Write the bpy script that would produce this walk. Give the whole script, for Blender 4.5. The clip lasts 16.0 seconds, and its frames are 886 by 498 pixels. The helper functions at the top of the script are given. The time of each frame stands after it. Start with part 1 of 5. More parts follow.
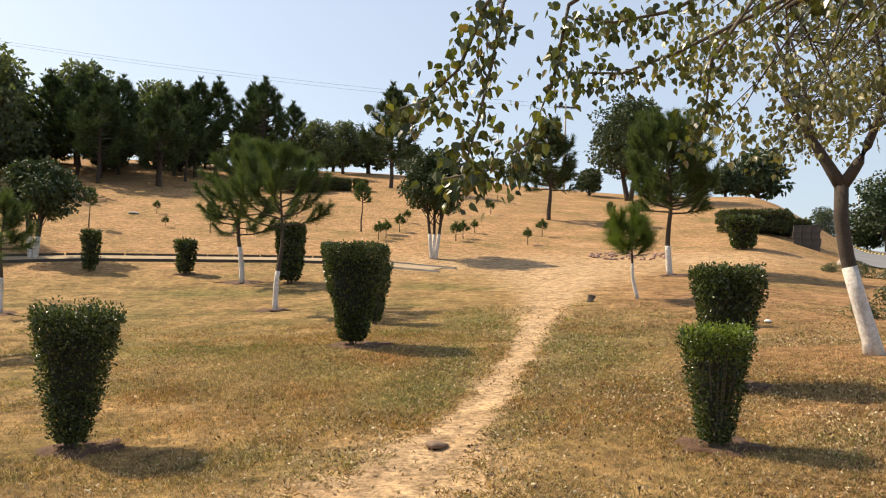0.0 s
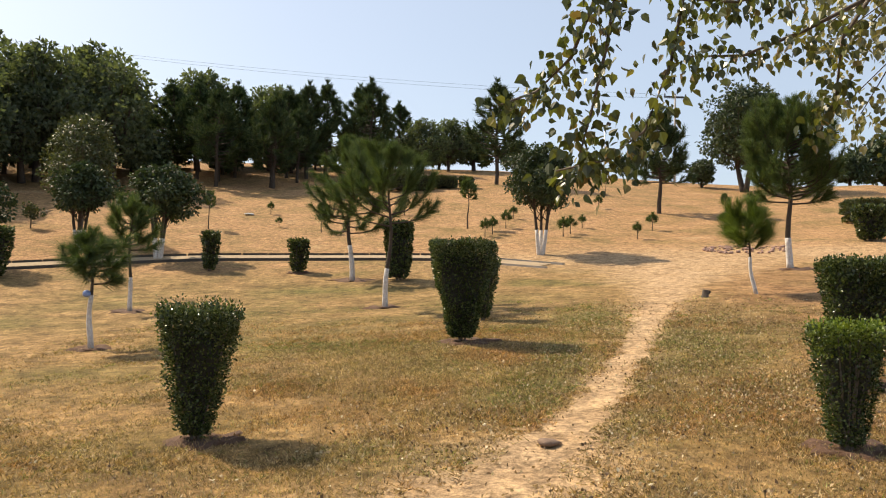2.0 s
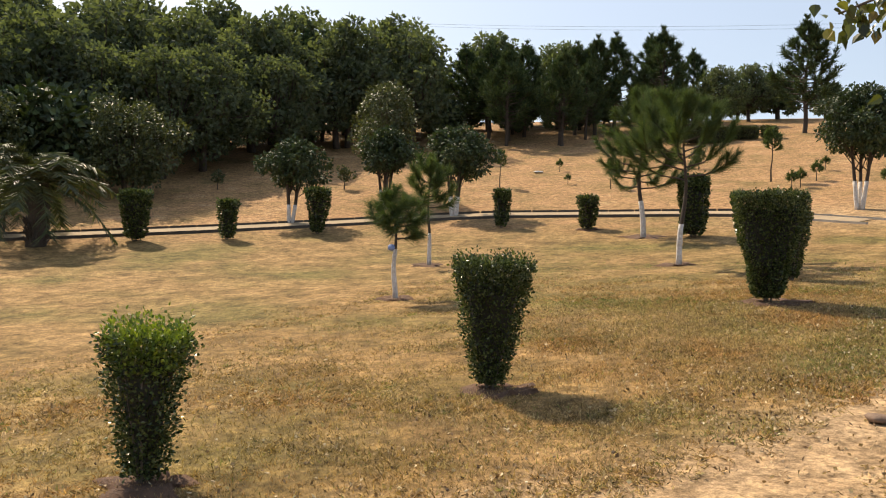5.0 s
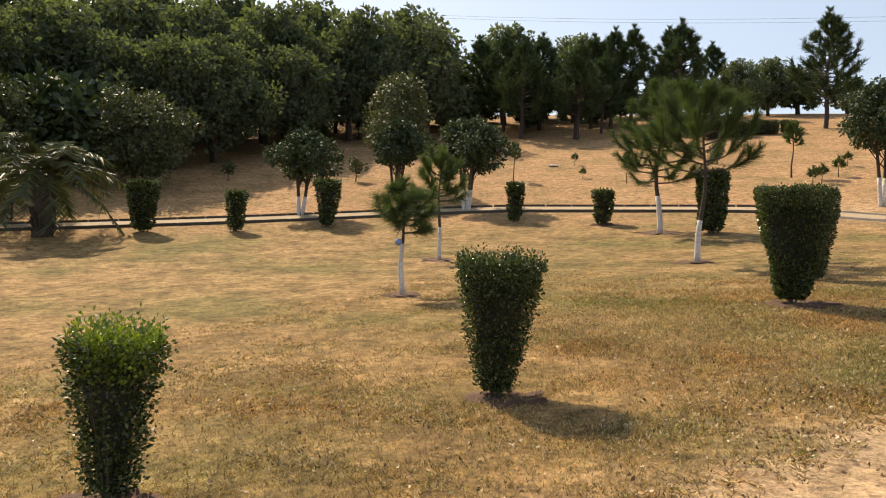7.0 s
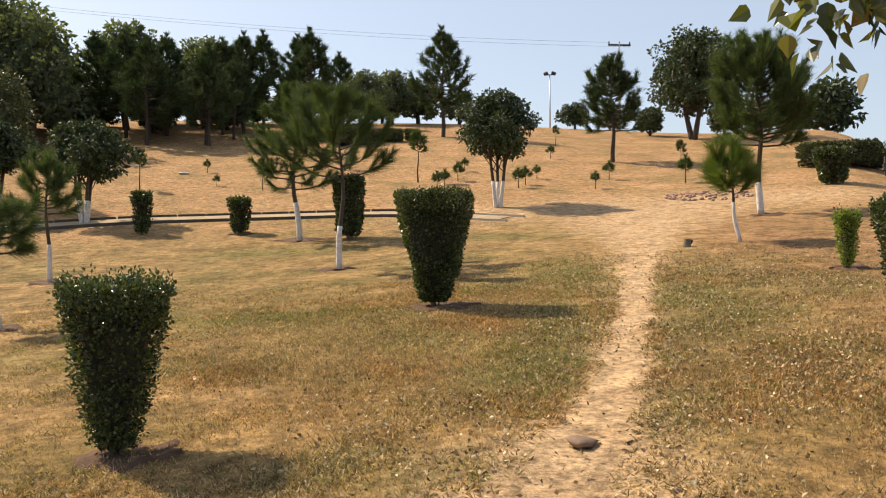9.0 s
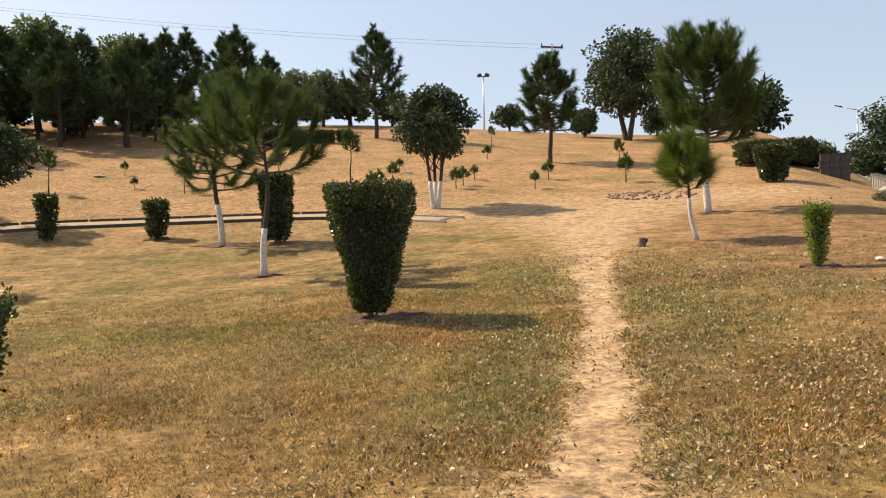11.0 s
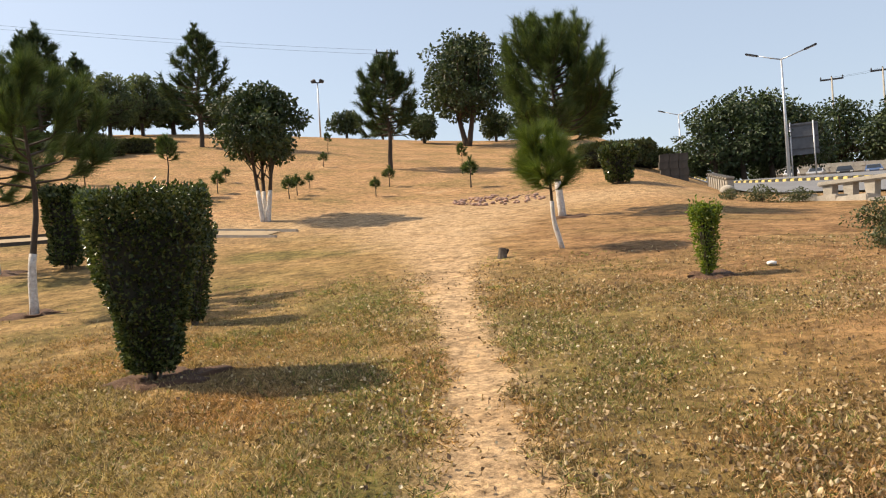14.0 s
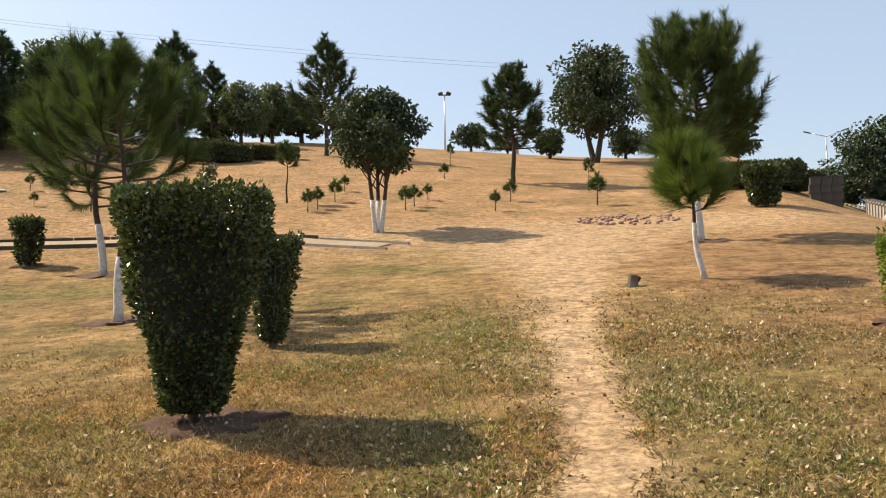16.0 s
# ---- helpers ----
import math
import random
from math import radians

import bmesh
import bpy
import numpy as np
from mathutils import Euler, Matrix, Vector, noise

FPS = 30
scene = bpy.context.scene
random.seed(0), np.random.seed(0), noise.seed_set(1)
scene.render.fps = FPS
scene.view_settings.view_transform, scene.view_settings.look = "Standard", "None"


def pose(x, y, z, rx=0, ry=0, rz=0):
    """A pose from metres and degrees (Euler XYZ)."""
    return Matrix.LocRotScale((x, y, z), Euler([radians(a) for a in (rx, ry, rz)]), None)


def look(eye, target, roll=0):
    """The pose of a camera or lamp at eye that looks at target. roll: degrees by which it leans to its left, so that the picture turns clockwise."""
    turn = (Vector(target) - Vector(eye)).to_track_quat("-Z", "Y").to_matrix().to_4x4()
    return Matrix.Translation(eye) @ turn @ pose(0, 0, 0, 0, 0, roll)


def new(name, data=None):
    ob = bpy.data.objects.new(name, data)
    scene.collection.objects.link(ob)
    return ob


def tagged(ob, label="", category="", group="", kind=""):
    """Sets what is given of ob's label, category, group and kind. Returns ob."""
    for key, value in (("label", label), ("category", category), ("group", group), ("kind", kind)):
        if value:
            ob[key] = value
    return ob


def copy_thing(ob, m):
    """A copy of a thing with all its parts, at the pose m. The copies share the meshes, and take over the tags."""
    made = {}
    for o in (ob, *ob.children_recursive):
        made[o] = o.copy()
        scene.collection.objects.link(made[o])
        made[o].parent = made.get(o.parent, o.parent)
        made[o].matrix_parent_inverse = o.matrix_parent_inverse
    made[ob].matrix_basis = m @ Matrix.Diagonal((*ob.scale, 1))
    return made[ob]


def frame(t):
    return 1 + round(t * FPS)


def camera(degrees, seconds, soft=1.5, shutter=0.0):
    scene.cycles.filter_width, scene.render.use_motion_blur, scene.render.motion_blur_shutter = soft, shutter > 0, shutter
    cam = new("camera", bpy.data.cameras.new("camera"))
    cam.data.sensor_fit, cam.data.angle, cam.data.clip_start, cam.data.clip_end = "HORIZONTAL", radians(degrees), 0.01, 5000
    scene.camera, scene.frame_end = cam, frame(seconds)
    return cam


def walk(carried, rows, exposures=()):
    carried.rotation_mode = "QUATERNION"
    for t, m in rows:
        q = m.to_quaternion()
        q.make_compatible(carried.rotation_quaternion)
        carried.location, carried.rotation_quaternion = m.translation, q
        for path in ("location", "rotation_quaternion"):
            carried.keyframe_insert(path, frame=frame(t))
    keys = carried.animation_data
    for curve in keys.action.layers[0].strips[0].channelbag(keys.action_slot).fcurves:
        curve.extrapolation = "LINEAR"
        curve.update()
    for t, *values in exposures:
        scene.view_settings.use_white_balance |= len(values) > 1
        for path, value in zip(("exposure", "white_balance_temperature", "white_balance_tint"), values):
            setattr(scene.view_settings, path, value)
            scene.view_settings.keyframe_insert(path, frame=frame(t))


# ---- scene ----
cam = camera(56.8, 16.0, soft=1.1)
PATH = [
    (0, (1.295, -3.127, 1.43), (1.16, -1.136, 1.566), 1.7),
    (0.5, (1.267, -3.096, 1.423), (1.09, -1.108, 1.557), 1.6),
    (1, (1.271, -3.092, 1.423), (1.043, -1.109, 1.55), 1.5),
    (1.5, (1.268, -3.09, 1.42), (0.964, -1.117, 1.543), 1.4),
    (2, (1.261, -3.081, 1.423), (0.87, -1.123, 1.544), 1.4),
    (2.5, (1.253, -3.081, 1.419), (0.776, -1.143, 1.538), 1.4),
    (3, (1.248, -3.059, 1.417), (0.692, -1.141, 1.531), 1.4),
    (3.5, (1.256, -3.068, 1.413), (0.601, -1.181, 1.519), 1.3),
    (4, (1.229, -2.995, 1.394), (0.415, -1.17, 1.471), 1.7),
    (4.5, (1.224, -2.954, 1.373), (0.272, -1.195, 1.4), 1.7),
    (4.7, (1.192, -2.919, 1.371), (0.191, -1.188, 1.384), 1.6),
    (6.8, (0.949, -2.433, 1.404), (-0.14, -0.756, 1.378), 2.5),
    (7, (0.925, -2.338, 1.408), (-0.138, -0.644, 1.389), 2.5),
    (7.5, (0.799, -2.046, 1.426), (-0.087, -0.253, 1.394), 1.9),
    (8, (0.76, -1.748, 1.439), (0.08, 0.131, 1.384), 1.5),
    (8.5, (0.713, -1.546, 1.463), (0.217, 0.391, 1.456), 1.1),
    (9, (0.554, -1.391, 1.457), (0.301, 0.593, 1.473), -0.4),
    (9.2, (0.508, -1.339, 1.452), (0.307, 0.651, 1.452), -0.4),
    (11.3, (0.306, 0.379, 1.428), (0.267, 2.378, 1.454), -1.7),
    (11.5, (0.304, 0.531, 1.42), (0.328, 2.531, 1.429), -2.0),
    (12, (0.34, 0.99, 1.463), (0.613, 2.97, 1.412), -2.7),
    (12.5, (0.416, 1.438, 1.497), (0.79, 3.402, 1.457), -3.8),
    (13, (0.406, 1.888, 1.531), (0.787, 3.851, 1.515), -4.2),
    (13.5, (0.411, 2.285, 1.558), (0.781, 4.25, 1.555), -4.0),
    (14, (0.468, 2.774, 1.591), (0.758, 4.753, 1.624), -3.6),
    (14.5, (0.495, 3.197, 1.61), (0.807, 5.172, 1.65), -3.0),
    (15, (0.576, 3.635, 1.634), (0.802, 5.622, 1.682), -1.6),
    (15.5, (0.665, 4.073, 1.641), (0.716, 6.071, 1.702), -0.3),
    (16, (0.725, 4.413, 1.696), (0.722, 6.412, 1.778), -0.7),
]
walk(cam, [(t, look(eye, target, roll)) for t, eye, target, roll in PATH],
     exposures=[(0.0, 0.80, 7000, 10), (3.0, 0.74, 6950, 10), (9.0, 0.76, 7000, 11), (13.0, 0.75, 7000, 11), (16.0, 0.76, 6700, 9)])

# ---- world, sun ----
SUN = Vector((-1.0, 0.45, 1.12)).normalized()
world = bpy.data.worlds.new("world")
scene.world = world
world.use_nodes = True
wn = world.node_tree
sky = wn.nodes.new("ShaderNodeTexSky")
sky.sky_type = "NISHITA"
sky.sun_disc = False
sky.sun_elevation = math.asin(SUN.z)
sky.sun_rotation = math.atan2(SUN.x, SUN.y)
sky.air_density, sky.dust_density, sky.ozone_density = 1.0, 1.8, 1.0
haze = wn.nodes.new("ShaderNodeMix")
haze.data_type = "RGBA"
haze.inputs[0].default_value = 0.5
haze.inputs[7].default_value = (3.3, 3.85, 4.75, 1.0)
wn.links.new(sky.outputs[0], haze.inputs[6])
wn.links.new(haze.outputs[2], wn.nodes["Background"].inputs[0])
wn.nodes["Background"].inputs[1].default_value = 0.113
sun = new("sun", bpy.data.lights.new("sun", "SUN"))
sun.data.energy, sun.data.angle, sun.data.color = 4.3, radians(0.53), (1.0, 0.86, 0.67)
sun.matrix_world = Matrix.Translation((-40, 0, 60)) @ SUN.to_track_quat("Z", "Y").to_matrix().to_4x4()


# ---- materials ----
def blank(name, rough=0.7, metal=0.0):
    m = bpy.data.materials.new(name)
    m.use_nodes = True
    b = m.node_tree.nodes["Principled BSDF"]
    b.inputs["Roughness"].default_value = rough
    b.inputs["Metallic"].default_value = metal
    return m, m.node_tree, b


def noise_node(nt, scale, detail=5.0, rough=0.6, vec=None):
    n = nt.nodes.new("ShaderNodeTexNoise")
    n.inputs["Scale"].default_value, n.inputs["Detail"].default_value = scale, detail
    n.inputs["Roughness"].default_value = rough
    if vec is None:
        vec = nt.nodes.new("ShaderNodeTexCoord").outputs["Object"]
    nt.links.new(vec, n.inputs["Vector"])
    return n.outputs["Fac"]


def ramp(nt, fac, stops):
    r = nt.nodes.new("ShaderNodeValToRGB")
    e = r.color_ramp.elements
    while len(e) < len(stops):
        e.new(0.5)
    for k, (p, c) in zip(e, stops):
        k.position, k.color = p, (*c, 1.0)
    nt.links.new(fac, r.inputs[0])
    return r.outputs[0]


def mix(nt, fac, a, b, mode="MIX"):
    n = nt.nodes.new("ShaderNodeMix")
    n.data_type, n.blend_type = "RGBA", mode
    for sock, v in ((n.inputs[0], fac), (n.inputs[6], a), (n.inputs[7], b)):
        if isinstance(v, (int, float)):
            sock.default_value = v
        elif isinstance(v, tuple):
            sock.default_value = (*v, 1.0)
        else:
            nt.links.new(v, sock)
    return n.outputs[2]


def bump(nt, b, height, strength, distance):
    n = nt.nodes.new("ShaderNodeBump")
    n.inputs["Strength"].default_value, n.inputs["Distance"].default_value = strength, distance
    nt.links.new(height, n.inputs["Height"])
    nt.links.new(n.outputs[0], b.inputs["Normal"])


def rough_surface(name, dark, light, scale=6.0, rough=0.8, metal=0.0, relief=0.3, fine=40.0, depth=0.01):
    """Two scales of noise between a darker and a lighter tone, with fine relief."""
    m, nt, b = blank(name, rough, metal)
    big = noise_node(nt, scale)
    small = noise_node(nt, fine, 8.0, 0.7)
    c = ramp(nt, big, [(0.3, dark), (0.7, light)])
    c = mix(nt, 0.35, c, ramp(nt, small, [(0.3, tuple(v * 0.55 for v in dark)), (0.7, tuple(min(1, v * 1.25) for v in light))]))
    nt.links.new(c, b.inputs["Base Color"])
    bump(nt, b, small, relief, depth)
    return m


def leaf_material(name, stops, rough=0.5, glow=0.25, patch=None, clump=0.0):
    """Leaves: each its own tone; light passes through them in part."""
    m, nt, b = blank(name, rough)
    g = nt.nodes.new("ShaderNodeNewGeometry")
    c = ramp(nt, g.outputs["Random Per Island"], stops)
    v = noise_node(nt, 1.3, 3.0)
    c = mix(nt, 0.55, c, ramp(nt, v, [(0.3, (0.55, 0.55, 0.55)), (0.7, (1.15, 1.15, 1.1))]), "MULTIPLY")
    if patch:
        where = ramp(nt, noise_node(nt, 0.55, 4.0, 0.65), [(0.44, (0, 0, 0)), (0.60, (0.9, 0.9, 0.9))])
        c = mix(nt, where, c, mix(nt, 1.0, c, patch, "MULTIPLY"))
    if clump:
        tuft = ramp(nt, noise_node(nt, 11.0, 4.0, 0.65), [(0.36, (0.62, 0.60, 0.56)), (0.5, (1.08, 1.08, 1.06)), (0.64, (1.5, 1.48, 1.4))])
        c = mix(nt, clump, c, tuft, "MULTIPLY")
    nt.links.new(c, b.inputs["Base Color"])
    t = nt.nodes.new("ShaderNodeBsdfTranslucent")
    nt.links.new(mix(nt, 1.0, c, (1.25, 1.3, 0.55), "MULTIPLY"), t.inputs["Color"])
    s = nt.nodes.new("ShaderNodeMixShader")
    s.inputs[0].default_value = glow
    nt.links.new(b.outputs[0], s.inputs[1])
    nt.links.new(t.outputs[0], s.inputs[2])
    nt.links.new(s.outputs[0], nt.nodes["Material Output"].inputs["Surface"])
    return m


M_HEDGE = leaf_material("hedge_leaves", [(0.0, (0.020, 0.034, 0.014)), (0.5, (0.058, 0.084, 0.030)), (1.0, (0.150, 0.180, 0.065))], 0.27, 0.2)
M_LIME = leaf_material("fresh_leaves", [(0.0, (0.05, 0.09, 0.015)), (0.5, (0.15, 0.22, 0.03)), (1.0, (0.28, 0.34, 0.05))], 0.4, 0.3)
# Near-black: the shade inside the bushes, put into the core's colour.
M_CORE = rough_surface("inner_shade", (0.008, 0.010, 0.005), (0.022, 0.022, 0.012), 9)
M_NEEDLE = leaf_material("young_needles", [(0.0, (0.036, 0.062, 0.021)), (0.6, (0.072, 0.112, 0.036)), (1.0, (0.140, 0.185, 0.062))], 0.85, 0.25)
M_NEEDLE_BRIGHT = leaf_material("fresh_needles", [(0.0, (0.042, 0.072, 0.014)), (0.6, (0.095, 0.145, 0.027)), (1.0, (0.18, 0.225, 0.048))], 0.8, 0.3)
M_NEEDLE_DARK = leaf_material("old_needles", [(0.0, (0.025, 0.047, 0.022)), (0.6, (0.054, 0.086, 0.032)), (1.0, (0.108, 0.144, 0.050))], 0.9, 0.15)
M_LEAF_DARK = leaf_material("dark_leaves", [(0.0, (0.021, 0.038, 0.014)), (0.6, (0.044, 0.070, 0.024)), (1.0, (0.080, 0.115, 0.036))], 0.6, 0.12)
# Lighter and greyer than the other dark leaves: distance haze put into the colour.
M_LEAF_WOOD = leaf_material("hazed_wood_leaves", [(0.0, (0.065, 0.085, 0.055)), (0.6, (0.10, 0.125, 0.075)), (1.0, (0.14, 0.165, 0.095))], 0.95, 0.42)
M_LEAF_MID = leaf_material("olive_leaves", [(0.0, (0.035, 0.050, 0.018)), (0.6, (0.075, 0.090, 0.032)), (1.0, (0.13, 0.14, 0.05))], 0.5, 0.2)
M_LEAF_PALE = leaf_material("pale_leaves", [(0.0, (0.07, 0.075, 0.03)), (0.5, (0.15, 0.155, 0.06)), (1.0, (0.28, 0.25, 0.12))], 0.45, 0.25)
M_LEAF_HEART = leaf_material("hanging_leaves", [(0.0, (0.030, 0.042, 0.014)), (0.55, (0.075, 0.090, 0.026)), (0.85, (0.16, 0.18, 0.05)), (1.0, (0.22, 0.15, 0.06))], 0.35, 0.3)
M_BARK = rough_surface("bark", (0.030, 0.022, 0.016), (0.085, 0.062, 0.045), 14, 0.9, 0, 0.8, 60, 0.02)
M_BARK_PALE = rough_surface("grey_bark", (0.07, 0.055, 0.042), (0.17, 0.14, 0.11), 10, 0.9, 0, 0.7, 50, 0.02)
M_WHITEWASH = rough_surface("whitewash", (0.36, 0.31, 0.27), (0.80, 0.77, 0.73), 14, 0.9, 0, 0.8, 45, 0.02)
M_SOIL = rough_surface("dug_soil", (0.055, 0.028, 0.017), (0.15, 0.078, 0.043), 8, 0.95, 0, 0.9, 35, 0.03)
M_STONE = rough_surface("field_stone", (0.12, 0.075, 0.05), (0.23, 0.15, 0.10), 7, 0.85, 0, 0.6, 40, 0.01)
M_DUST = rough_surface("dusty_walk", (0.26, 0.19, 0.115), (0.40, 0.30, 0.185), 1.5, 0.95, 0, 0.4, 30, 0.01)
M_BRICK = rough_surface("brick_rubble", (0.26, 0.15, 0.11), (0.46, 0.31, 0.25), 3, 0.9, 0, 0.6, 30, 0.01)
M_CONCRETE = rough_surface("weathered_concrete", (0.24, 0.22, 0.19), (0.46, 0.42, 0.36), 2.5, 0.9, 0, 0.4, 30, 0.01)
# Dark tone: shade put into the kerbs' colour, own tone of the ruined wall.
M_CONCRETE_DARK = rough_surface("dark_and_shaded_concrete", (0.035, 0.03, 0.026), (0.10, 0.085, 0.07), 2.5, 0.9, 0, 0.5, 30, 0.01)
M_ASPHALT = rough_surface("asphalt", (0.12, 0.12, 0.125), (0.19, 0.19, 0.195), 0.4, 0.85, 0, 0.3, 60, 0.005)
M_YELLOW = rough_surface("yellow_kerb_paint", (0.50, 0.38, 0.10), (0.66, 0.54, 0.22), 5, 0.8)
M_BLACK = rough_surface("black_kerb_paint", (0.02, 0.02, 0.02), (0.06, 0.055, 0.05), 5, 0.8)
M_STEEL = rough_surface("galvanised_steel", (0.42, 0.43, 0.45), (0.60, 0.61, 0.62), 4, 0.45, 0.6, 0.1)
M_IRON = rough_surface("dark_iron", (0.03, 0.03, 0.033), (0.09, 0.09, 0.095), 4, 0.6, 0.5, 0.1)
M_SIGN = rough_surface("sign_back", (0.06, 0.065, 0.075), (0.12, 0.125, 0.14), 1.5, 0.55, 0.2, 0.1)
M_RUBBER = rough_surface("tyre_rubber", (0.015, 0.015, 0.015), (0.03, 0.03, 0.03), 9, 0.85)
M_LITTER = rough_surface("white_litter", (0.62, 0.60, 0.57), (0.82, 0.80, 0.77), 9, 0.6)
M_BLUE = rough_surface("blue_plastic", (0.10, 0.18, 0.45), (0.25, 0.35, 0.62), 9, 0.4)
M_DEADLEAF = leaf_material("fallen_leaves", [(0.0, (0.08, 0.05, 0.03)), (0.3, (0.27, 0.17, 0.09)), (0.6, (0.46, 0.33, 0.18)), (0.9, (0.62, 0.49, 0.30)), (1.0, (0.76, 0.66, 0.47))], 0.7, 0.1)
M_GRASS = leaf_material("dry_grass", [(0.0, (0.07, 0.052, 0.025)), (0.25, (0.23, 0.17, 0.078)), (0.65, (0.41, 0.30, 0.155)), (1.0, (0.66, 0.52, 0.32))], 0.8, 0.2, (1.05, 0.82, 0.72), 0.9)
M_GRASS_RED = leaf_material("rusty_grass", [(0.0, (0.065, 0.042, 0.022)), (0.3, (0.25, 0.155, 0.08)), (0.65, (0.42, 0.27, 0.155)), (1.0, (0.66, 0.49, 0.33))], 0.8, 0.2, (0.80, 0.92, 0.75), 0.9)
M_GRASS_GREEN = leaf_material("green_grass", [(0.0, (0.045, 0.062, 0.016)), (0.5, (0.16, 0.195, 0.05)), (1.0, (0.38, 0.38, 0.13))], 0.7, 0.25, None, 0.8)


def paint(name, colour):
    m, nt, b = blank(name, 0.28, 0.2)
    v = noise_node(nt, 3.0)
    nt.links.new(ramp(nt, v, [(0.3, tuple(c * 0.8 for c in colour)), (0.7, colour)]), b.inputs["Base Color"])
    b.inputs["Coat Weight"].default_value = 0.6
    return m


M_GLASS = paint("dark_glass", (0.02, 0.025, 0.03))
M_LENS = paint("lamp_lens", (0.75, 0.74, 0.70))


def ground_material():
    m, nt, b = blank("park_ground", 0.95)
    at = {}
    for key in ("bare", "rust", "far", "lush", "turf"):
        n = nt.nodes.new("ShaderNodeAttribute")
        n.attribute_name = key
        at[key] = n.outputs["Fac"]
    patch = noise_node(nt, 0.23, 4.0)
    mid = noise_node(nt, 1.4, 6.0)
    fine = noise_node(nt, 16.0, 8.0, 0.75)
    grit = noise_node(nt, 75.0, 6.0, 0.8)
    straw = ramp(nt, mid, [(0.3, (0.19, 0.135, 0.062)), (0.5, (0.36, 0.25, 0.115)), (0.7, (0.52, 0.37, 0.185))])
    green = ramp(nt, mid, [(0.3, (0.105, 0.115, 0.036)), (0.7, (0.235, 0.225, 0.075))])
    rust = ramp(nt, mid, [(0.3, (0.22, 0.13, 0.065)), (0.55, (0.38, 0.235, 0.125)), (0.8, (0.47, 0.32, 0.175))])
    slope = ramp(nt, noise_node(nt, 0.5, 8.0, 0.7), [(0.3, (0.27, 0.215, 0.10)), (0.44, (0.41, 0.28, 0.14)), (0.58, (0.52, 0.335, 0.18)), (0.72, (0.60, 0.46, 0.27))])
    dirt = ramp(nt, mid, [(0.3, (0.50, 0.365, 0.215)), (0.7, (0.66, 0.51, 0.325))])
    gm = ramp(nt, patch, [(0.50, (0, 0, 0)), (0.64, (0.6, 0.6, 0.6))])
    c = mix(nt, gm, straw, green)
    c = mix(nt, at["rust"], c, rust)
    c = mix(nt, at["far"], c, slope)
    c = mix(nt, ramp(nt, patch, [(0.60, (0, 0, 0)), (0.75, (0.45, 0.45, 0.45))]), c, green)
    c = mix(nt, at["lush"], c, green)
    c = mix(nt, at["turf"], c, mix(nt, 1.0, c, (0.98, 0.96, 0.92), "MULTIPLY"))
    c = mix(nt, at["bare"], c, dirt)
    tone = noise_node(nt, 4.5, 6.0, 0.7)
    c = mix(nt, 0.8, c, ramp(nt, tone, [(0.36, (0.36, 0.345, 0.32)), (0.5, (0.84, 0.83, 0.82)), (0.64, (1.25, 1.22, 1.15))]), "MULTIPLY")
    c = mix(nt, 0.9, c, ramp(nt, fine, [(0.36, (0.45, 0.42, 0.38)), (0.5, (0.97, 0.97, 0.97)), (0.64, (1.45, 1.42, 1.35))]), "MULTIPLY")
    c = mix(nt, 0.75, c, ramp(nt, grit, [(0.35, (0.5, 0.48, 0.45)), (0.6, (1.2, 1.2, 1.2))]), "MULTIPLY")
    c = mix(nt, 1.0, c, (0.86, 0.795, 0.76), "MULTIPLY")
    nt.links.new(c, b.inputs["Base Color"])
    b.inputs["Specular IOR Level"].default_value = 0.128
    bump(nt, b, mix(nt, 0.5, fine, grit), 0.6, 0.04)
    return m


M_GROUND = ground_material()


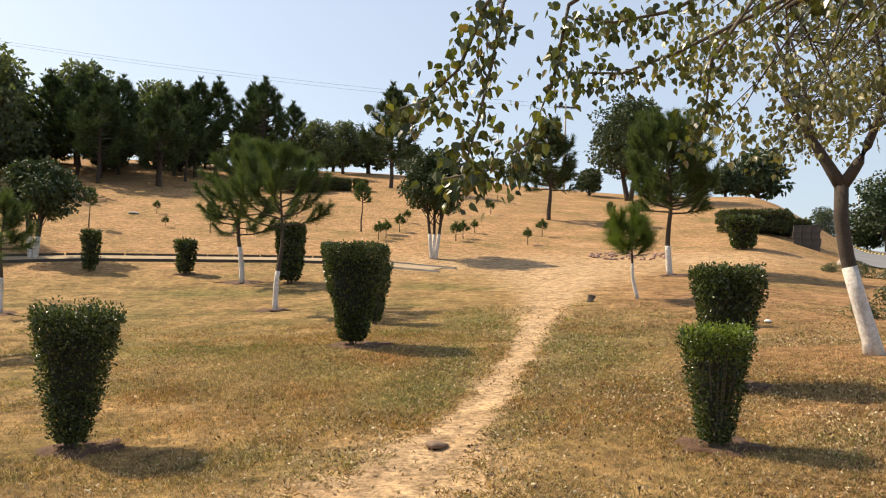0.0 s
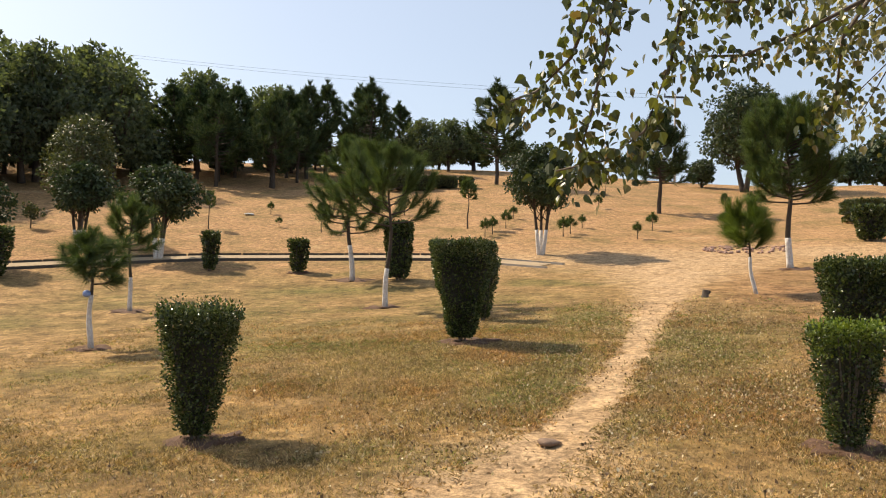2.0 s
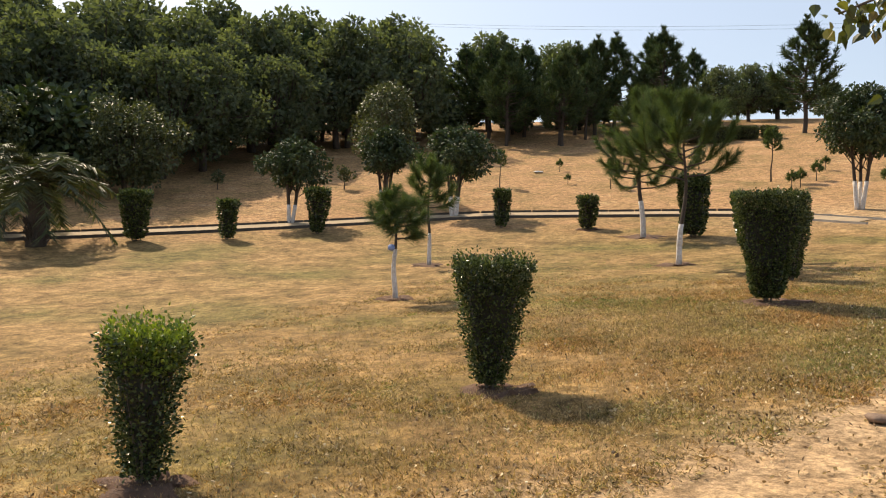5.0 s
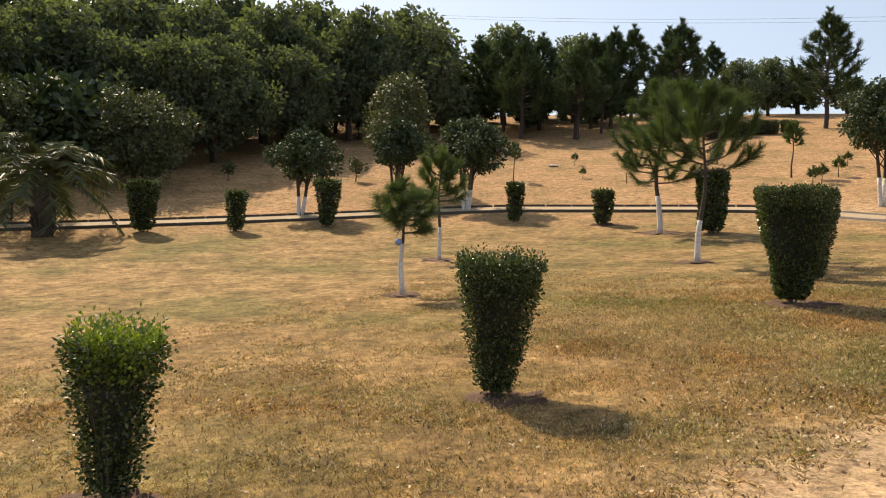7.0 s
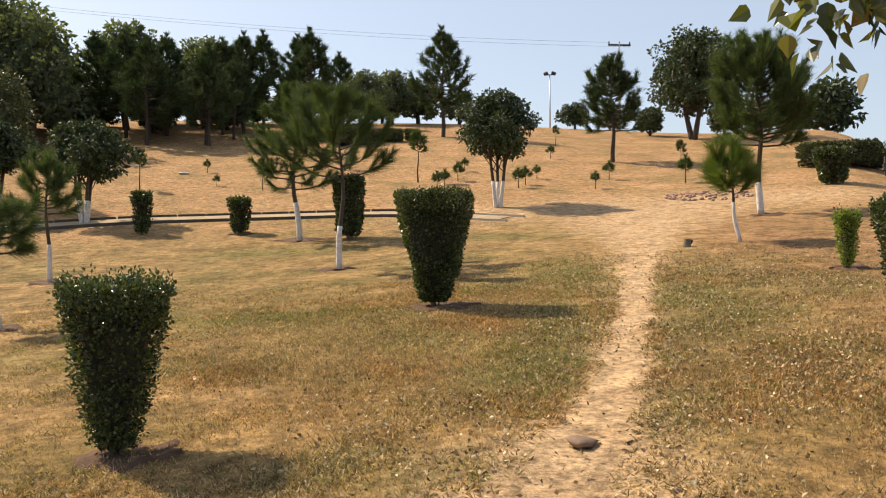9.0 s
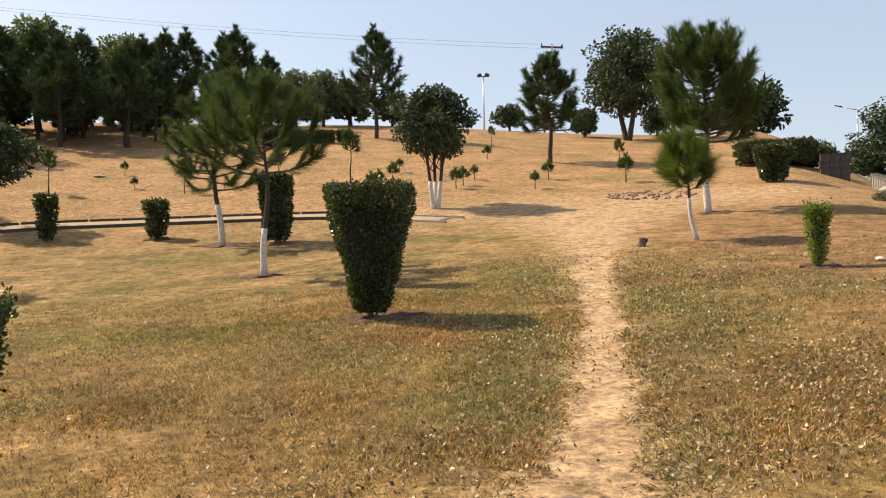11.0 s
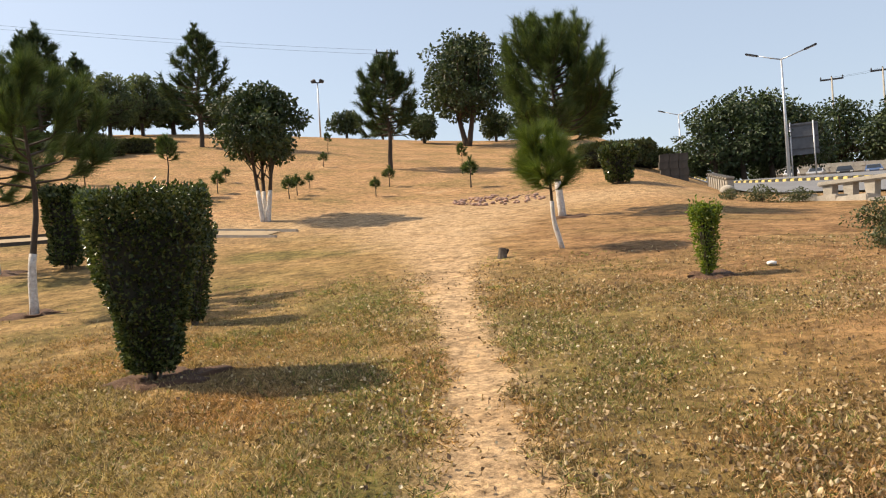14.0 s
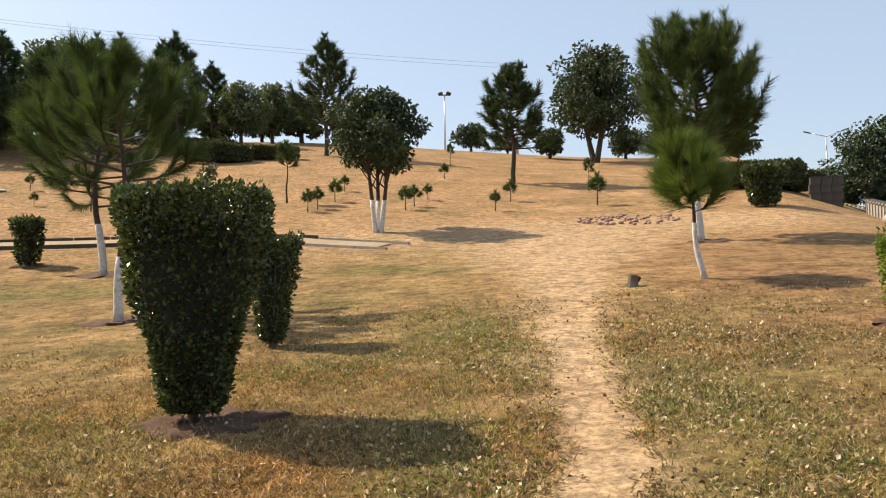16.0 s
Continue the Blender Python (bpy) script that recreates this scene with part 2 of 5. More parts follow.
# ---- mesh helpers ----
class Shape:
    """Gathers vertices and faces of one mesh."""

    def __init__(self):
        self.v, self.f, self.n = [], [], 0

    def add(self, verts, faces):
        verts = np.asarray(verts, float).reshape(-1, 3)
        self.v.append(verts)
        self.f.extend(tuple(int(i) + self.n for i in f) for f in faces)
        self.n += len(verts)
        return self

    def many(self, verts, pattern):
        """verts: (count, k, 3); pattern: faces of one piece."""
        count, k = verts.shape[:2]
        self.v.append(verts.reshape(-1, 3))
        base = self.n + np.arange(count)[:, None] * k
        for p in pattern:
            self.f.extend(map(tuple, (base + np.asarray(p)[None]).tolist()))
        self.n += count * k
        return self

    def tube(self, pts, radii, sides=8, cap=True):
        pts = [Vector(p) for p in pts]
        rings = []
        for i, p in enumerate(pts):
            d = (pts[min(i + 1, len(pts) - 1)] - pts[max(i - 1, 0)]).normalized()
            u = d.orthogonal().normalized() if abs(d.z) < 0.9 else Vector((1, 0, 0)).cross(d).normalized()
            w = d.cross(u)
            for k in range(sides):
                a = 2 * math.pi * k / sides
                rings.append(p + (u * math.cos(a) + w * math.sin(a)) * radii[i])
        faces = []
        for i in range(len(pts) - 1):
            for k in range(sides):
                j = (k + 1) % sides
                faces.append((i * sides + k, i * sides + j, (i + 1) * sides + j, (i + 1) * sides + k))
        if cap:
            faces.append(tuple(range(sides))[::-1])
            faces.append(tuple(range((len(pts) - 1) * sides, len(pts) * sides)))
        return self.add(rings, faces)

    def box(self, x0, x1, y0, y1, z0, z1, bevel=0.0, m=None):
        bm = bmesh.new()
        bmesh.ops.create_cube(bm, size=1.0, matrix=Matrix.LocRotScale(((x0 + x1) / 2, (y0 + y1) / 2, (z0 + z1) / 2), None, (x1 - x0, y1 - y0, z1 - z0)))
        if bevel:
            bmesh.ops.bevel(bm, geom=bm.edges[:], offset=bevel, segments=2, affect="EDGES")
        if m is not None:
            bm.transform(m)
        bm.verts.index_update()
        self.add([v.co[:] for v in bm.verts], [[v.index for v in f.verts] for f in bm.faces])
        bm.free()
        return self

    def mesh(self, name, material, smooth_faces=False):
        me = bpy.data.meshes.new(name)
        me.from_pydata(np.concatenate(self.v).tolist(), [], self.f)
        me.materials.append(material)
        if smooth_faces:
            me.shade_smooth()
        return me


def part(name, shape, material, parent=None, label="", smooth_faces=False):
    ob = new(name, shape.mesh(name, material, smooth_faces))
    ob.parent = parent
    return tagged(ob, label) if label else ob


def thing(name, label, category, group="", kind=""):
    return tagged(new(name), label, category, group, kind)


def unit(v):
    return v / np.maximum(np.linalg.norm(v, axis=-1, keepdims=True), 1e-9)


def leaf_quads(rng, pos, out, length, width, droop=0.0):
    """Folded pointed leaves at pos, growing roughly along out."""
    n = len(pos)
    d = unit(out + rng.normal(0, 0.65, (n, 3)) - np.array([0, 0, droop]))
    s = unit(np.cross(d, rng.normal(0, 1, (n, 3))))
    u = np.cross(s, d)
    L = length * rng.uniform(0.7, 1.3, (n, 1))
    W = width * rng.uniform(0.7, 1.3, (n, 1))
    return np.stack([pos, pos + d * L * 0.45 + s * W * 0.5 + u * W * 0.18, pos + d * L, pos + d * L * 0.45 - s * W * 0.5 + u * W * 0.18], 1)


LEAF = [(0, 1, 2), (0, 2, 3)]


def needles(rng, pos, direction, length, width, spread):
    n = len(pos)
    d = unit(direction + rng.normal(0, spread, (n, 3)))
    s = unit(np.cross(d, rng.normal(0, 1, (n, 3))))
    L = length * rng.uniform(0.7, 1.25, (n, 1))
    tip = pos + d * L
    tip[:, 2] -= 0.12 * L[:, 0]
    return np.stack([pos + s * width / 2, pos - s * width / 2, tip], 1)


def bent(a, b, bow, steps=6):
    """A bowed line from a to b."""
    a, b, bow = Vector(a), Vector(b), Vector(bow)
    return [a.lerp(b, k / steps) + bow * (4 * (k / steps) * (1 - k / steps)) for k in range(steps + 1)]


# ---- terrain ----
def soft(v, w):
    return w * np.logaddexp(0.0, np.asarray(v, float) / w)


def smooth(a, b, v):
    k = np.clip((np.asarray(v, float) - a) / (b - a), 0, 1)
    return k * k * (3 - 2 * k)


def ground(x, y):
    """Height of the park: a lawn that rises ahead, a hill beyond it, a road on the level to the east."""
    x, y = np.asarray(x, float), np.asarray(y, float)
    xs = x + soft(-12 - x, 4)
    xs = xs - soft(xs - 40, 6)
    yy = y - soft(y - 130, 15) + 0.6 * soft(-y, 1)
    z = -0.16 + 0.047 * xs + 0.082 * yy
    r = np.hypot(x - 1, y + 5)
    az = np.degrees(np.arctan2(x - 1, y + 5))
    side = (1 - smooth(16, 24, az)) * (1 - smooth(70, 110, -az)) * (1.40 - 0.55 * smooth(-12, 16, az))
    h = 0.125 * (soft(r - 30, 4) - soft(r - 85 - 4 * smooth(10, 24, -az), 5) * 1.7)
    z = z + side * np.maximum(h, -1)
    z = z + 0.011 * (np.clip(y, 1, 27) - 11)
    z = z - 1.0 * smooth(28, 50, x) * smooth(40, 70, y)
    z = z + 0.17 * np.exp(-((x - 4.5) ** 2 + (y - 18.5) ** 2) / 30)
    z = z - 0.10 * np.exp(-((x - 5.6) ** 2 + (y - 13.1) ** 2) / 5) + 0.06 * np.exp(-((x + 1.05) ** 2 + (y - 10.2) ** 2) / 4)
    return z + 0.28 * np.exp(-((x - 6.3) ** 2 + (y - 7.9) ** 2) / 4)


def gz(x, y):
    return float(ground(x, y))


PATH_Y = np.array([-8, 0.58, 3.29, 5.63, 7.7, 9.3, 14.3, 18.79, 22.57, 26.59, 34])
PATH_X = np.array([-1.2, -0.29, 0.57, 1.11, 1.39, 1.62, 2.21, 2.87, 3.17, 3.91, 5.3])
PATH_W = np.array([1.3, 1.15, 0.68, 0.40, 0.33, 0.31, 0.40, 0.65, 1.5, 2.6, 0.4])


def bareness(x, y):
    """How far the turf is worn off: the trodden path and the bare strip at the hill's foot."""
    c, w = np.interp(y, PATH_Y, PATH_X), np.interp(y, PATH_Y, PATH_W)
    rough = 1 + 0.28 * np.sin(x * 5.1 + 2.0 * np.sin(y * 2.3)) * np.sin(y * 3.7 + 1.5 * np.sin(x * 3.1))
    p = 1 - smooth(0.30, 2.0, np.abs(x - c) / w * rough)
    p = p * (1 - smooth(27, 33, y))
    strip = np.exp(-((y - 28.5 - 0.10 * (x - 3)) / 2.6) ** 2) * (1 - smooth(5, 11, np.abs(x - 4)))
    return np.clip(np.maximum(p, 0.8 * strip), 0, 1)


def rustiness(x, y):
    return 0.80 * smooth(1.5, 5.5, x - 0.02 * y) * (1 - 0.5 * smooth(16, 28, y))


GREEN = [(-3.6, 10.4, 1.9, 0.7, 0.9), (0.4, 6.6, 0.7, 1.2, 1.0), (0.75, 9.0, 0.55, 1.8, 0.8), (2.6, 9.5, 1.2, 3.5, 0.75), (0.9, 13.4, 0.9, 2.2, 0.7), (-0.5, 12.0, 1.6, 0.8, 0.6), (-6.7, 20.2, 2.6, 1.4, 0.8),
         (-6.0, 7.6, 2.2, 0.9, 0.5), (-13.0, 13.0, 3.0, 1.2, 0.6), (4.2, 11.0, 2.0, 1.6, 0.5), (-1.6, 17.5, 2.5, 1.4, 0.5), (0.0, 3.6, 0.8, 0.6, 0.5)]


def greenness(x, y):
    """Patches where the turf has stayed green."""
    g = np.zeros_like(np.asarray(x, float))
    ripple = 1 + 0.35 * np.sin(x * 2.3 + 1.1 * np.sin(y * 1.7)) * np.sin(y * 2.9 + 1.3 * np.cos(x * 1.9))
    for cx, cy, rx, ry, k in GREEN:
        g = np.maximum(g, k * np.exp(-((x - cx) / rx) ** 2 - ((y - cy) / ry) ** 2))
    drift = 0.5 * np.sin(x * 0.9 + 1.7 * np.sin(y * 0.6)) * np.sin(y * 1.3 + 1.2 * np.sin(x * 0.7 + 1))
    return np.clip(np.maximum(g, 0.55 * np.clip(drift, 0, 1)) * ripple, 0, 1)


def farness(x, y):
    r = np.hypot(x - 1, y + 5)
    return smooth(28, 35, r) * (1 - 0.7 * smooth(15, 28, np.degrees(np.arctan2(x - 1, y + 5))))


def closeness(x, y):
    """Turf stands densest along the trodden line."""
    return 0.16 + 0.84 * np.exp(-((x - 1.1) / 4.2) ** 2 - ((y - 7.2) / 6.0) ** 2)


def turf_cover(x, y):
    """Where the turf stands thick enough to see its blades; thatch shows between them."""
    return (1 - bareness(x, y)) * np.clip(1.2 - np.hypot(x - 0.8, y - 3) / 15, 0, 1) * (1 - smooth(13, 17, y)) * (1 - smooth(8, 10.5, np.abs(x - 0.5)))


def axis(lo, hi, step, reach):
    a = list(np.arange(lo, hi + 1e-6, step))
    s, v = step, hi
    while v < reach:
        s = min(s * 1.09, 40)
        v += s
        a.append(v)
    s, v = step, lo
    while v > -reach:
        s = min(s * 1.09, 40)
        v -= s
        a.insert(0, v)
    return np.array(a)


def build_ground():
    xs, ys = axis(-9, 11, 0.16, 900), axis(-4, 22, 0.16, 900)
    X, Y = np.meshgrid(xs, ys)
    Z = ground(X, Y)
    near = np.exp(-((X - 1) ** 2 + (Y - 8) ** 2) / 500)
    rng = np.random.default_rng(5)
    lump = np.zeros_like(X)
    for k in range(26):
        a, f = rng.uniform(0, 6.28), rng.uniform(0.5, 5.0)
        lump += np.sin((X * math.cos(a) + Y * math.sin(a)) * f + rng.uniform(0, 6.28)) / 26 ** 0.5
    bare = bareness(X, Y)
    Z = Z + near * (0.012 * lump - 0.025 * bare)
    me = bpy.data.meshes.new("ground")
    nx, ny = len(xs), len(ys)
    idx = np.arange(nx * ny).reshape(ny, nx)
    q = np.stack([idx[:-1, :-1], idx[:-1, 1:], idx[1:, 1:], idx[1:, :-1]], -1).reshape(-1, 4)
    me.from_pydata(np.stack([X, Y, Z], -1).reshape(-1, 3).tolist(), [], q.tolist())
    for key, val in (("bare", bare), ("rust", rustiness(X, Y)), ("far", farness(X, Y)), ("lush", greenness(X, Y)), ("turf", turf_cover(X, Y))):
        a = me.attributes.new(key, "FLOAT", "POINT")
        a.data.foreach_set("value", val.ravel().astype(np.float32))
    me.materials.append(M_GROUND)
    me.shade_smooth()
    return tagged(new("ground", me), "dry straw-coloured park lawn with a trodden dirt path", "ground", kind="structure")


build_ground()


# ---- plants ----
def profile(h, base, top, k):
    """Half width of a clipped bush at k (0 foot, 1 top)."""
    body = base + (top - base) * k
    return body * (1 - 0.10 * max(0, (k - 0.94) / 0.06) ** 2) * (0.75 + 0.25 * min(1, k / 0.08))


def bush(x, y, h, base, top, label, seed, leaves=1300, leaf=0.05, flat=1.0, turn=0.0, material=None, cap=None, ragged=0.03, group="clipped bushes on the lawn", sides=2.6):
    """A bush clipped to a vase shape: woody stems, a near-black core coloured as inner shade and a shell of small
    leaves.
    """
    rng = np.random.default_rng(seed)
    material = material or M_HEDGE
    ob = thing("topiary_bush", label, "bush", group)
    ob.matrix_world = pose(x, y, gz(x, y) - 0.02, 0, 0, turn)
    lift = 0.06 * h
    for k in range(6):
        a = rng.uniform(0, 6.28)
        r = base * 0.5 * rng.uniform(0.2, 1)
        part("stem", Shape().tube(bent((r * 0.5 * math.cos(a), r * 0.5 * math.sin(a), -0.05), (top * 0.75 * math.cos(a), top * 0.75 * flat * math.sin(a), h * 0.92), (0, 0, 0)), [0.016, 0.015, 0.014, 0.012, 0.010, 0.007, 0.004], 5), M_BARK_PALE, ob)

    def rim(a, p):
        # squarish outline
        c, s = np.cos(a), np.sin(a)
        return (np.abs(c) ** p + np.abs(s) ** p) ** (-1 / p)
    lump_a, lump_k = rng.uniform(0, 6.28, 5), rng.uniform(1, 4, 5)

    def swell(a, k):
        return 1 + 0.055 * sum(np.sin(a * round(lump_k[i]) + k * 5 * lump_k[i] + lump_a[i]) for i in range(5)) / 1.6
    # Solid near-black core stands in for the shade behind the leaves.
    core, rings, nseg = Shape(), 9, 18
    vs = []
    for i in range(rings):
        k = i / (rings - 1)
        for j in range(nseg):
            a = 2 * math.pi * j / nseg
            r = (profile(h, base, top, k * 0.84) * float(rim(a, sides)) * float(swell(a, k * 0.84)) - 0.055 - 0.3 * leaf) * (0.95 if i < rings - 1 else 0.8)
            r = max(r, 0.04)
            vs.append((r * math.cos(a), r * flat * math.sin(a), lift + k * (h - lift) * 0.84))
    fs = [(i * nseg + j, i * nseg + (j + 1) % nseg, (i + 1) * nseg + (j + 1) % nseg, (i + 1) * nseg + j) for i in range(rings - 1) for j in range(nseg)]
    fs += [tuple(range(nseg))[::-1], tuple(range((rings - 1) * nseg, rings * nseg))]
    part("shade_core", core.add(vs, fs), M_CORE, ob)
    mean = (base + top) / 2
    n_side = int(leaves * 1.35 * 2 * math.pi * mean * (1 + flat) / 2 * h)
    n_top = int(leaves * 1.7 * math.pi * top * top * flat)
    k = rng.uniform(0, 1, n_side)
    a = rng.uniform(0, 2 * math.pi, n_side)
    pr = np.array([profile(h, base, top, v) for v in k])
    r = pr * rim(a, sides) * swell(a, k) - np.abs(rng.normal(0, 0.035, n_side)) + rng.normal(0, ragged * 0.5, n_side)
    side = np.stack([r * np.cos(a), r * flat * np.sin(a), lift + k * (h - lift)], 1)
    out = np.stack([np.cos(a), np.sin(a), np.full(n_side, 0.35)], 1)
    a2 = rng.uniform(0, 2 * math.pi, n_top)
    r2 = top * np.sqrt(rng.uniform(0, 1, n_top)) * rim(a2, sides) * swell(a2, 1.0)
    tops = np.stack([r2 * np.cos(a2), r2 * flat * np.sin(a2), h + np.abs(rng.normal(0, ragged, n_top)) - 0.10 * rng.uniform(0, 1, n_top) + 0.02 * np.sin(a2 * 3 + seed)], 1)
    up = np.stack([0.4 * np.cos(a2), 0.4 * np.sin(a2), np.ones(n_top)], 1)
    n_in = n_top + n_side // 4
    a3, k3 = rng.uniform(0, 2 * math.pi, n_in), rng.uniform(0.74, 1.0, n_in)
    r3 = np.array([profile(h, base, top, v) for v in k3]) * np.sqrt(rng.uniform(0, 1, n_in)) * rim(a3, sides) * 0.97
    inside = np.stack([r3 * np.cos(a3), r3 * flat * np.sin(a3), lift + k3 * (h - lift)], 1)
    shell = Shape()
    (head := Shape() if cap else shell).many(leaf_quads(rng, inside, rng.normal(0, 1, (n_in, 3)) + np.array([0, 0, 0.5]), leaf, leaf * 0.6), LEAF)
    shell.many(leaf_quads(rng, side, out, leaf, leaf * 0.6), LEAF)
    head.many(leaf_quads(rng, tops, up, leaf, leaf * 0.6), LEAF)
    part("foliage", shell, material, ob)
    if cap:
        tagged(part("clipped_top", head, cap, ob, "fresh bright leaf tips"), kind="stuff")
    return ob


def soil_ring(x, y, r, seed):
    """A dug planting basin with crumbled red soil round a stem."""
    rng = np.random.default_rng(seed)
    n = 22
    vs = [(0, 0, gz(x, y) + 0.01)]
    for ring, (q, hgt) in enumerate(((0.45, 0.014), (0.8, 0.035), (1.05, -0.012))):
        for i in range(n):
            a = 2 * math.pi * i / n
            rr = r * q * (0.85 + 0.3 * math.sin(a * 2 + seed) * math.sin(a * 3 + 2 * seed)) * rng.uniform(0.75, 1.25)
            px, py = x + rr * math.cos(a), y + rr * math.sin(a) * 0.8
            vs.append((px - x, py - y, gz(px, py) + hgt * rng.uniform(0.5, 1.5)))
    fs = [(0, 1 + i, 1 + (i + 1) % n) for i in range(n)]
    for k in range(2):
        fs += [(1 + k * n + i, 1 + (k + 1) * n + i, 1 + (k + 1) * n + (i + 1) % n, 1 + k * n + (i + 1) % n) for i in range(n)]
    ob = part("soil_basin", Shape().add(vs, fs), M_SOIL, None, smooth_faces=True)
    ob.location = (x, y, 0)
    return tagged(ob, "ring of crumbled red soil round a planted stem", "soil", "planting basins")


def make_pine(name, label, height, spread, crown_from, seed, white=0.0, bend=(0, 0), branches=16, per=60, length=0.22, width=0.008,
              material=None, trunk_r=0.05, bare=0.35, sides=3, flare=0.6, rise=(0.5, 1.0), droop=0.0, shape="egg", group="young pines"):
    """A pine at the origin: trunk, whitewashed foot, limbs that bend upwards and carry side shoots, each shoot a brush of long needles."""
    rng = np.random.default_rng(seed)
    material = material or M_NEEDLE
    ob = thing(name, label, "tree", group)
    steps = 10
    line = []
    for i in range(steps + 1):
        k = i / steps
        wob = math.sin(k * 9 + seed) * 0.013 * height * min(1, 4 * k)
        line.append(Vector((bend[0] * math.sin(k * math.pi * 0.8) + wob, bend[1] * k, height * 0.93 * k)))

    def at(h):
        k = max(0, min(0.9999, h / (height * 0.93))) * steps
        i = int(k)
        return line[i].lerp(line[i + 1], k - i)
    rad = [trunk_r * (1 - 0.85 * i / steps) for i in range(steps + 1)]
    part("trunk", Shape().tube([line[0] + Vector((0, 0, -0.12))] + line, rad[:1] + rad, 9), M_BARK, ob, smooth_faces=True)
    if white > 0:
        n = 6
        pts = [at(white * i / n) + Vector((0, 0, -0.03 if i == 0 else 0)) for i in range(n + 1)]
        wr = [trunk_r * (1 - 0.85 * white * i / n / height) * 1.05 + 0.004 + 0.003 * math.sin(i * 2 + seed) for i in range(n + 1)]
        part("whitewashed_foot", Shape().tube(pts, wr, 9), M_WHITEWASH, ob, "whitewashed lower trunk", smooth_faces=True)
    tufts = Shape()

    def brush(pts, start, count):
        """Needles round a shoot, leaning towards its tip, closest at the end."""
        m = np.array([p[:] for p in pts])
        last = len(m) - 1
        u = (start + (1 - start) * rng.uniform(0, 1, count) ** 0.75) * last * 0.9999
        i0 = u.astype(int)
        d = unit(m[i0 + 1] - m[i0])
        pos = m[i0] + (m[i0 + 1] - m[i0]) * (u - i0)[:, None]
        tri = needles(rng, pos, d + flare * unit(np.cross(d, rng.normal(0, 1, (count, 3)))), length, width, 0.14)
        tri[:, 2, 2] -= droop * length * rng.uniform(0, 1, count)
        tufts.many(tri, [(0, 1, 2)])
    for b in range(branches):
        k = (b + 0.5) / branches
        a = at(crown_from + (height * 0.84 - crown_from) * k)
        az = b * 2.4 + rng.uniform(-0.5, 0.5)
        prof = (1 - k) ** 0.52 * (0.7 + 0.3 * min(1, k / 0.15)) if shape == "cone" else math.sin(math.pi * (0.40 + 0.56 * k)) ** 0.62
        reach = spread * max(0.14, prof) * rng.uniform(0.72, 1.1)
        up = reach * rng.uniform(*rise) * (0.45 + 0.55 * min(1, 1.6 * k)) + 0.06 * height * k
        up = min(up, height * rng.uniform(0.94, 1.0) - length * 0.7 - a.z) if up > 0 else up
        side = Vector((-math.sin(az), math.cos(az), 0)) * reach * rng.uniform(-0.16, 0.16)
        core = reach - min(length * 0.6, reach * 0.4)
        pts = [a + Vector((math.cos(az), math.sin(az), 0)) * core * (q / 6) ** 0.85 + Vector((0, 0, up * (q / 6) ** 1.7)) + side * math.sin(q / 6 * math.pi) for q in range(7)]
        wood = Shape().tube(pts[::2], [trunk_r * 0.30 * (1 - 0.75 * i / 3) + 0.003 for i in range(4)], 5)
        brush(pts, bare, per)
        for j in range(sides):
            q = rng.uniform(0.35, 0.9) * 6
            o = pts[int(q)].lerp(pts[int(q) + 1], q % 1)
            t = (pts[int(q) + 1] - pts[int(q)]).normalized()
            turn = Matrix.Rotation((1 if j % 2 else -1) * rng.uniform(0.4, 1.0), 3, "Z")
            d = (turn @ t + Vector((0, 0, rng.uniform(0.05, 0.6)))).normalized()
            L = reach * rng.uniform(0.22, 0.42)
            shoot = [o, o + d * L * 0.5, o + (d + Vector((0, 0, 0.25 if up > 0 else 0))) * L]
            wood.tube(shoot, [trunk_r * 0.13 + 0.002, trunk_r * 0.10 + 0.002, 0.003], 4)
            brush(shoot, 0.15, int(per * 0.62))
        part("limb", wood, M_BARK, ob)
    brush([at(height * 0.62), at(height * 0.75), at(height * 0.93), at(height * 0.93) + Vector((0, 0, 0.02 * height))], 0.1, per * 2)
    part("needle_crown", tufts, material, ob)
    return ob


def ellipsoid_points(rng, n, centre, radii, shell=0.5):
    d = unit(rng.normal(0, 1, (n, 3)))
    r = shell + (1 - shell) * rng.uniform(0, 1, (n, 1)) ** 0.6
    return np.asarray(centre) + d * r * np.asarray(radii), d


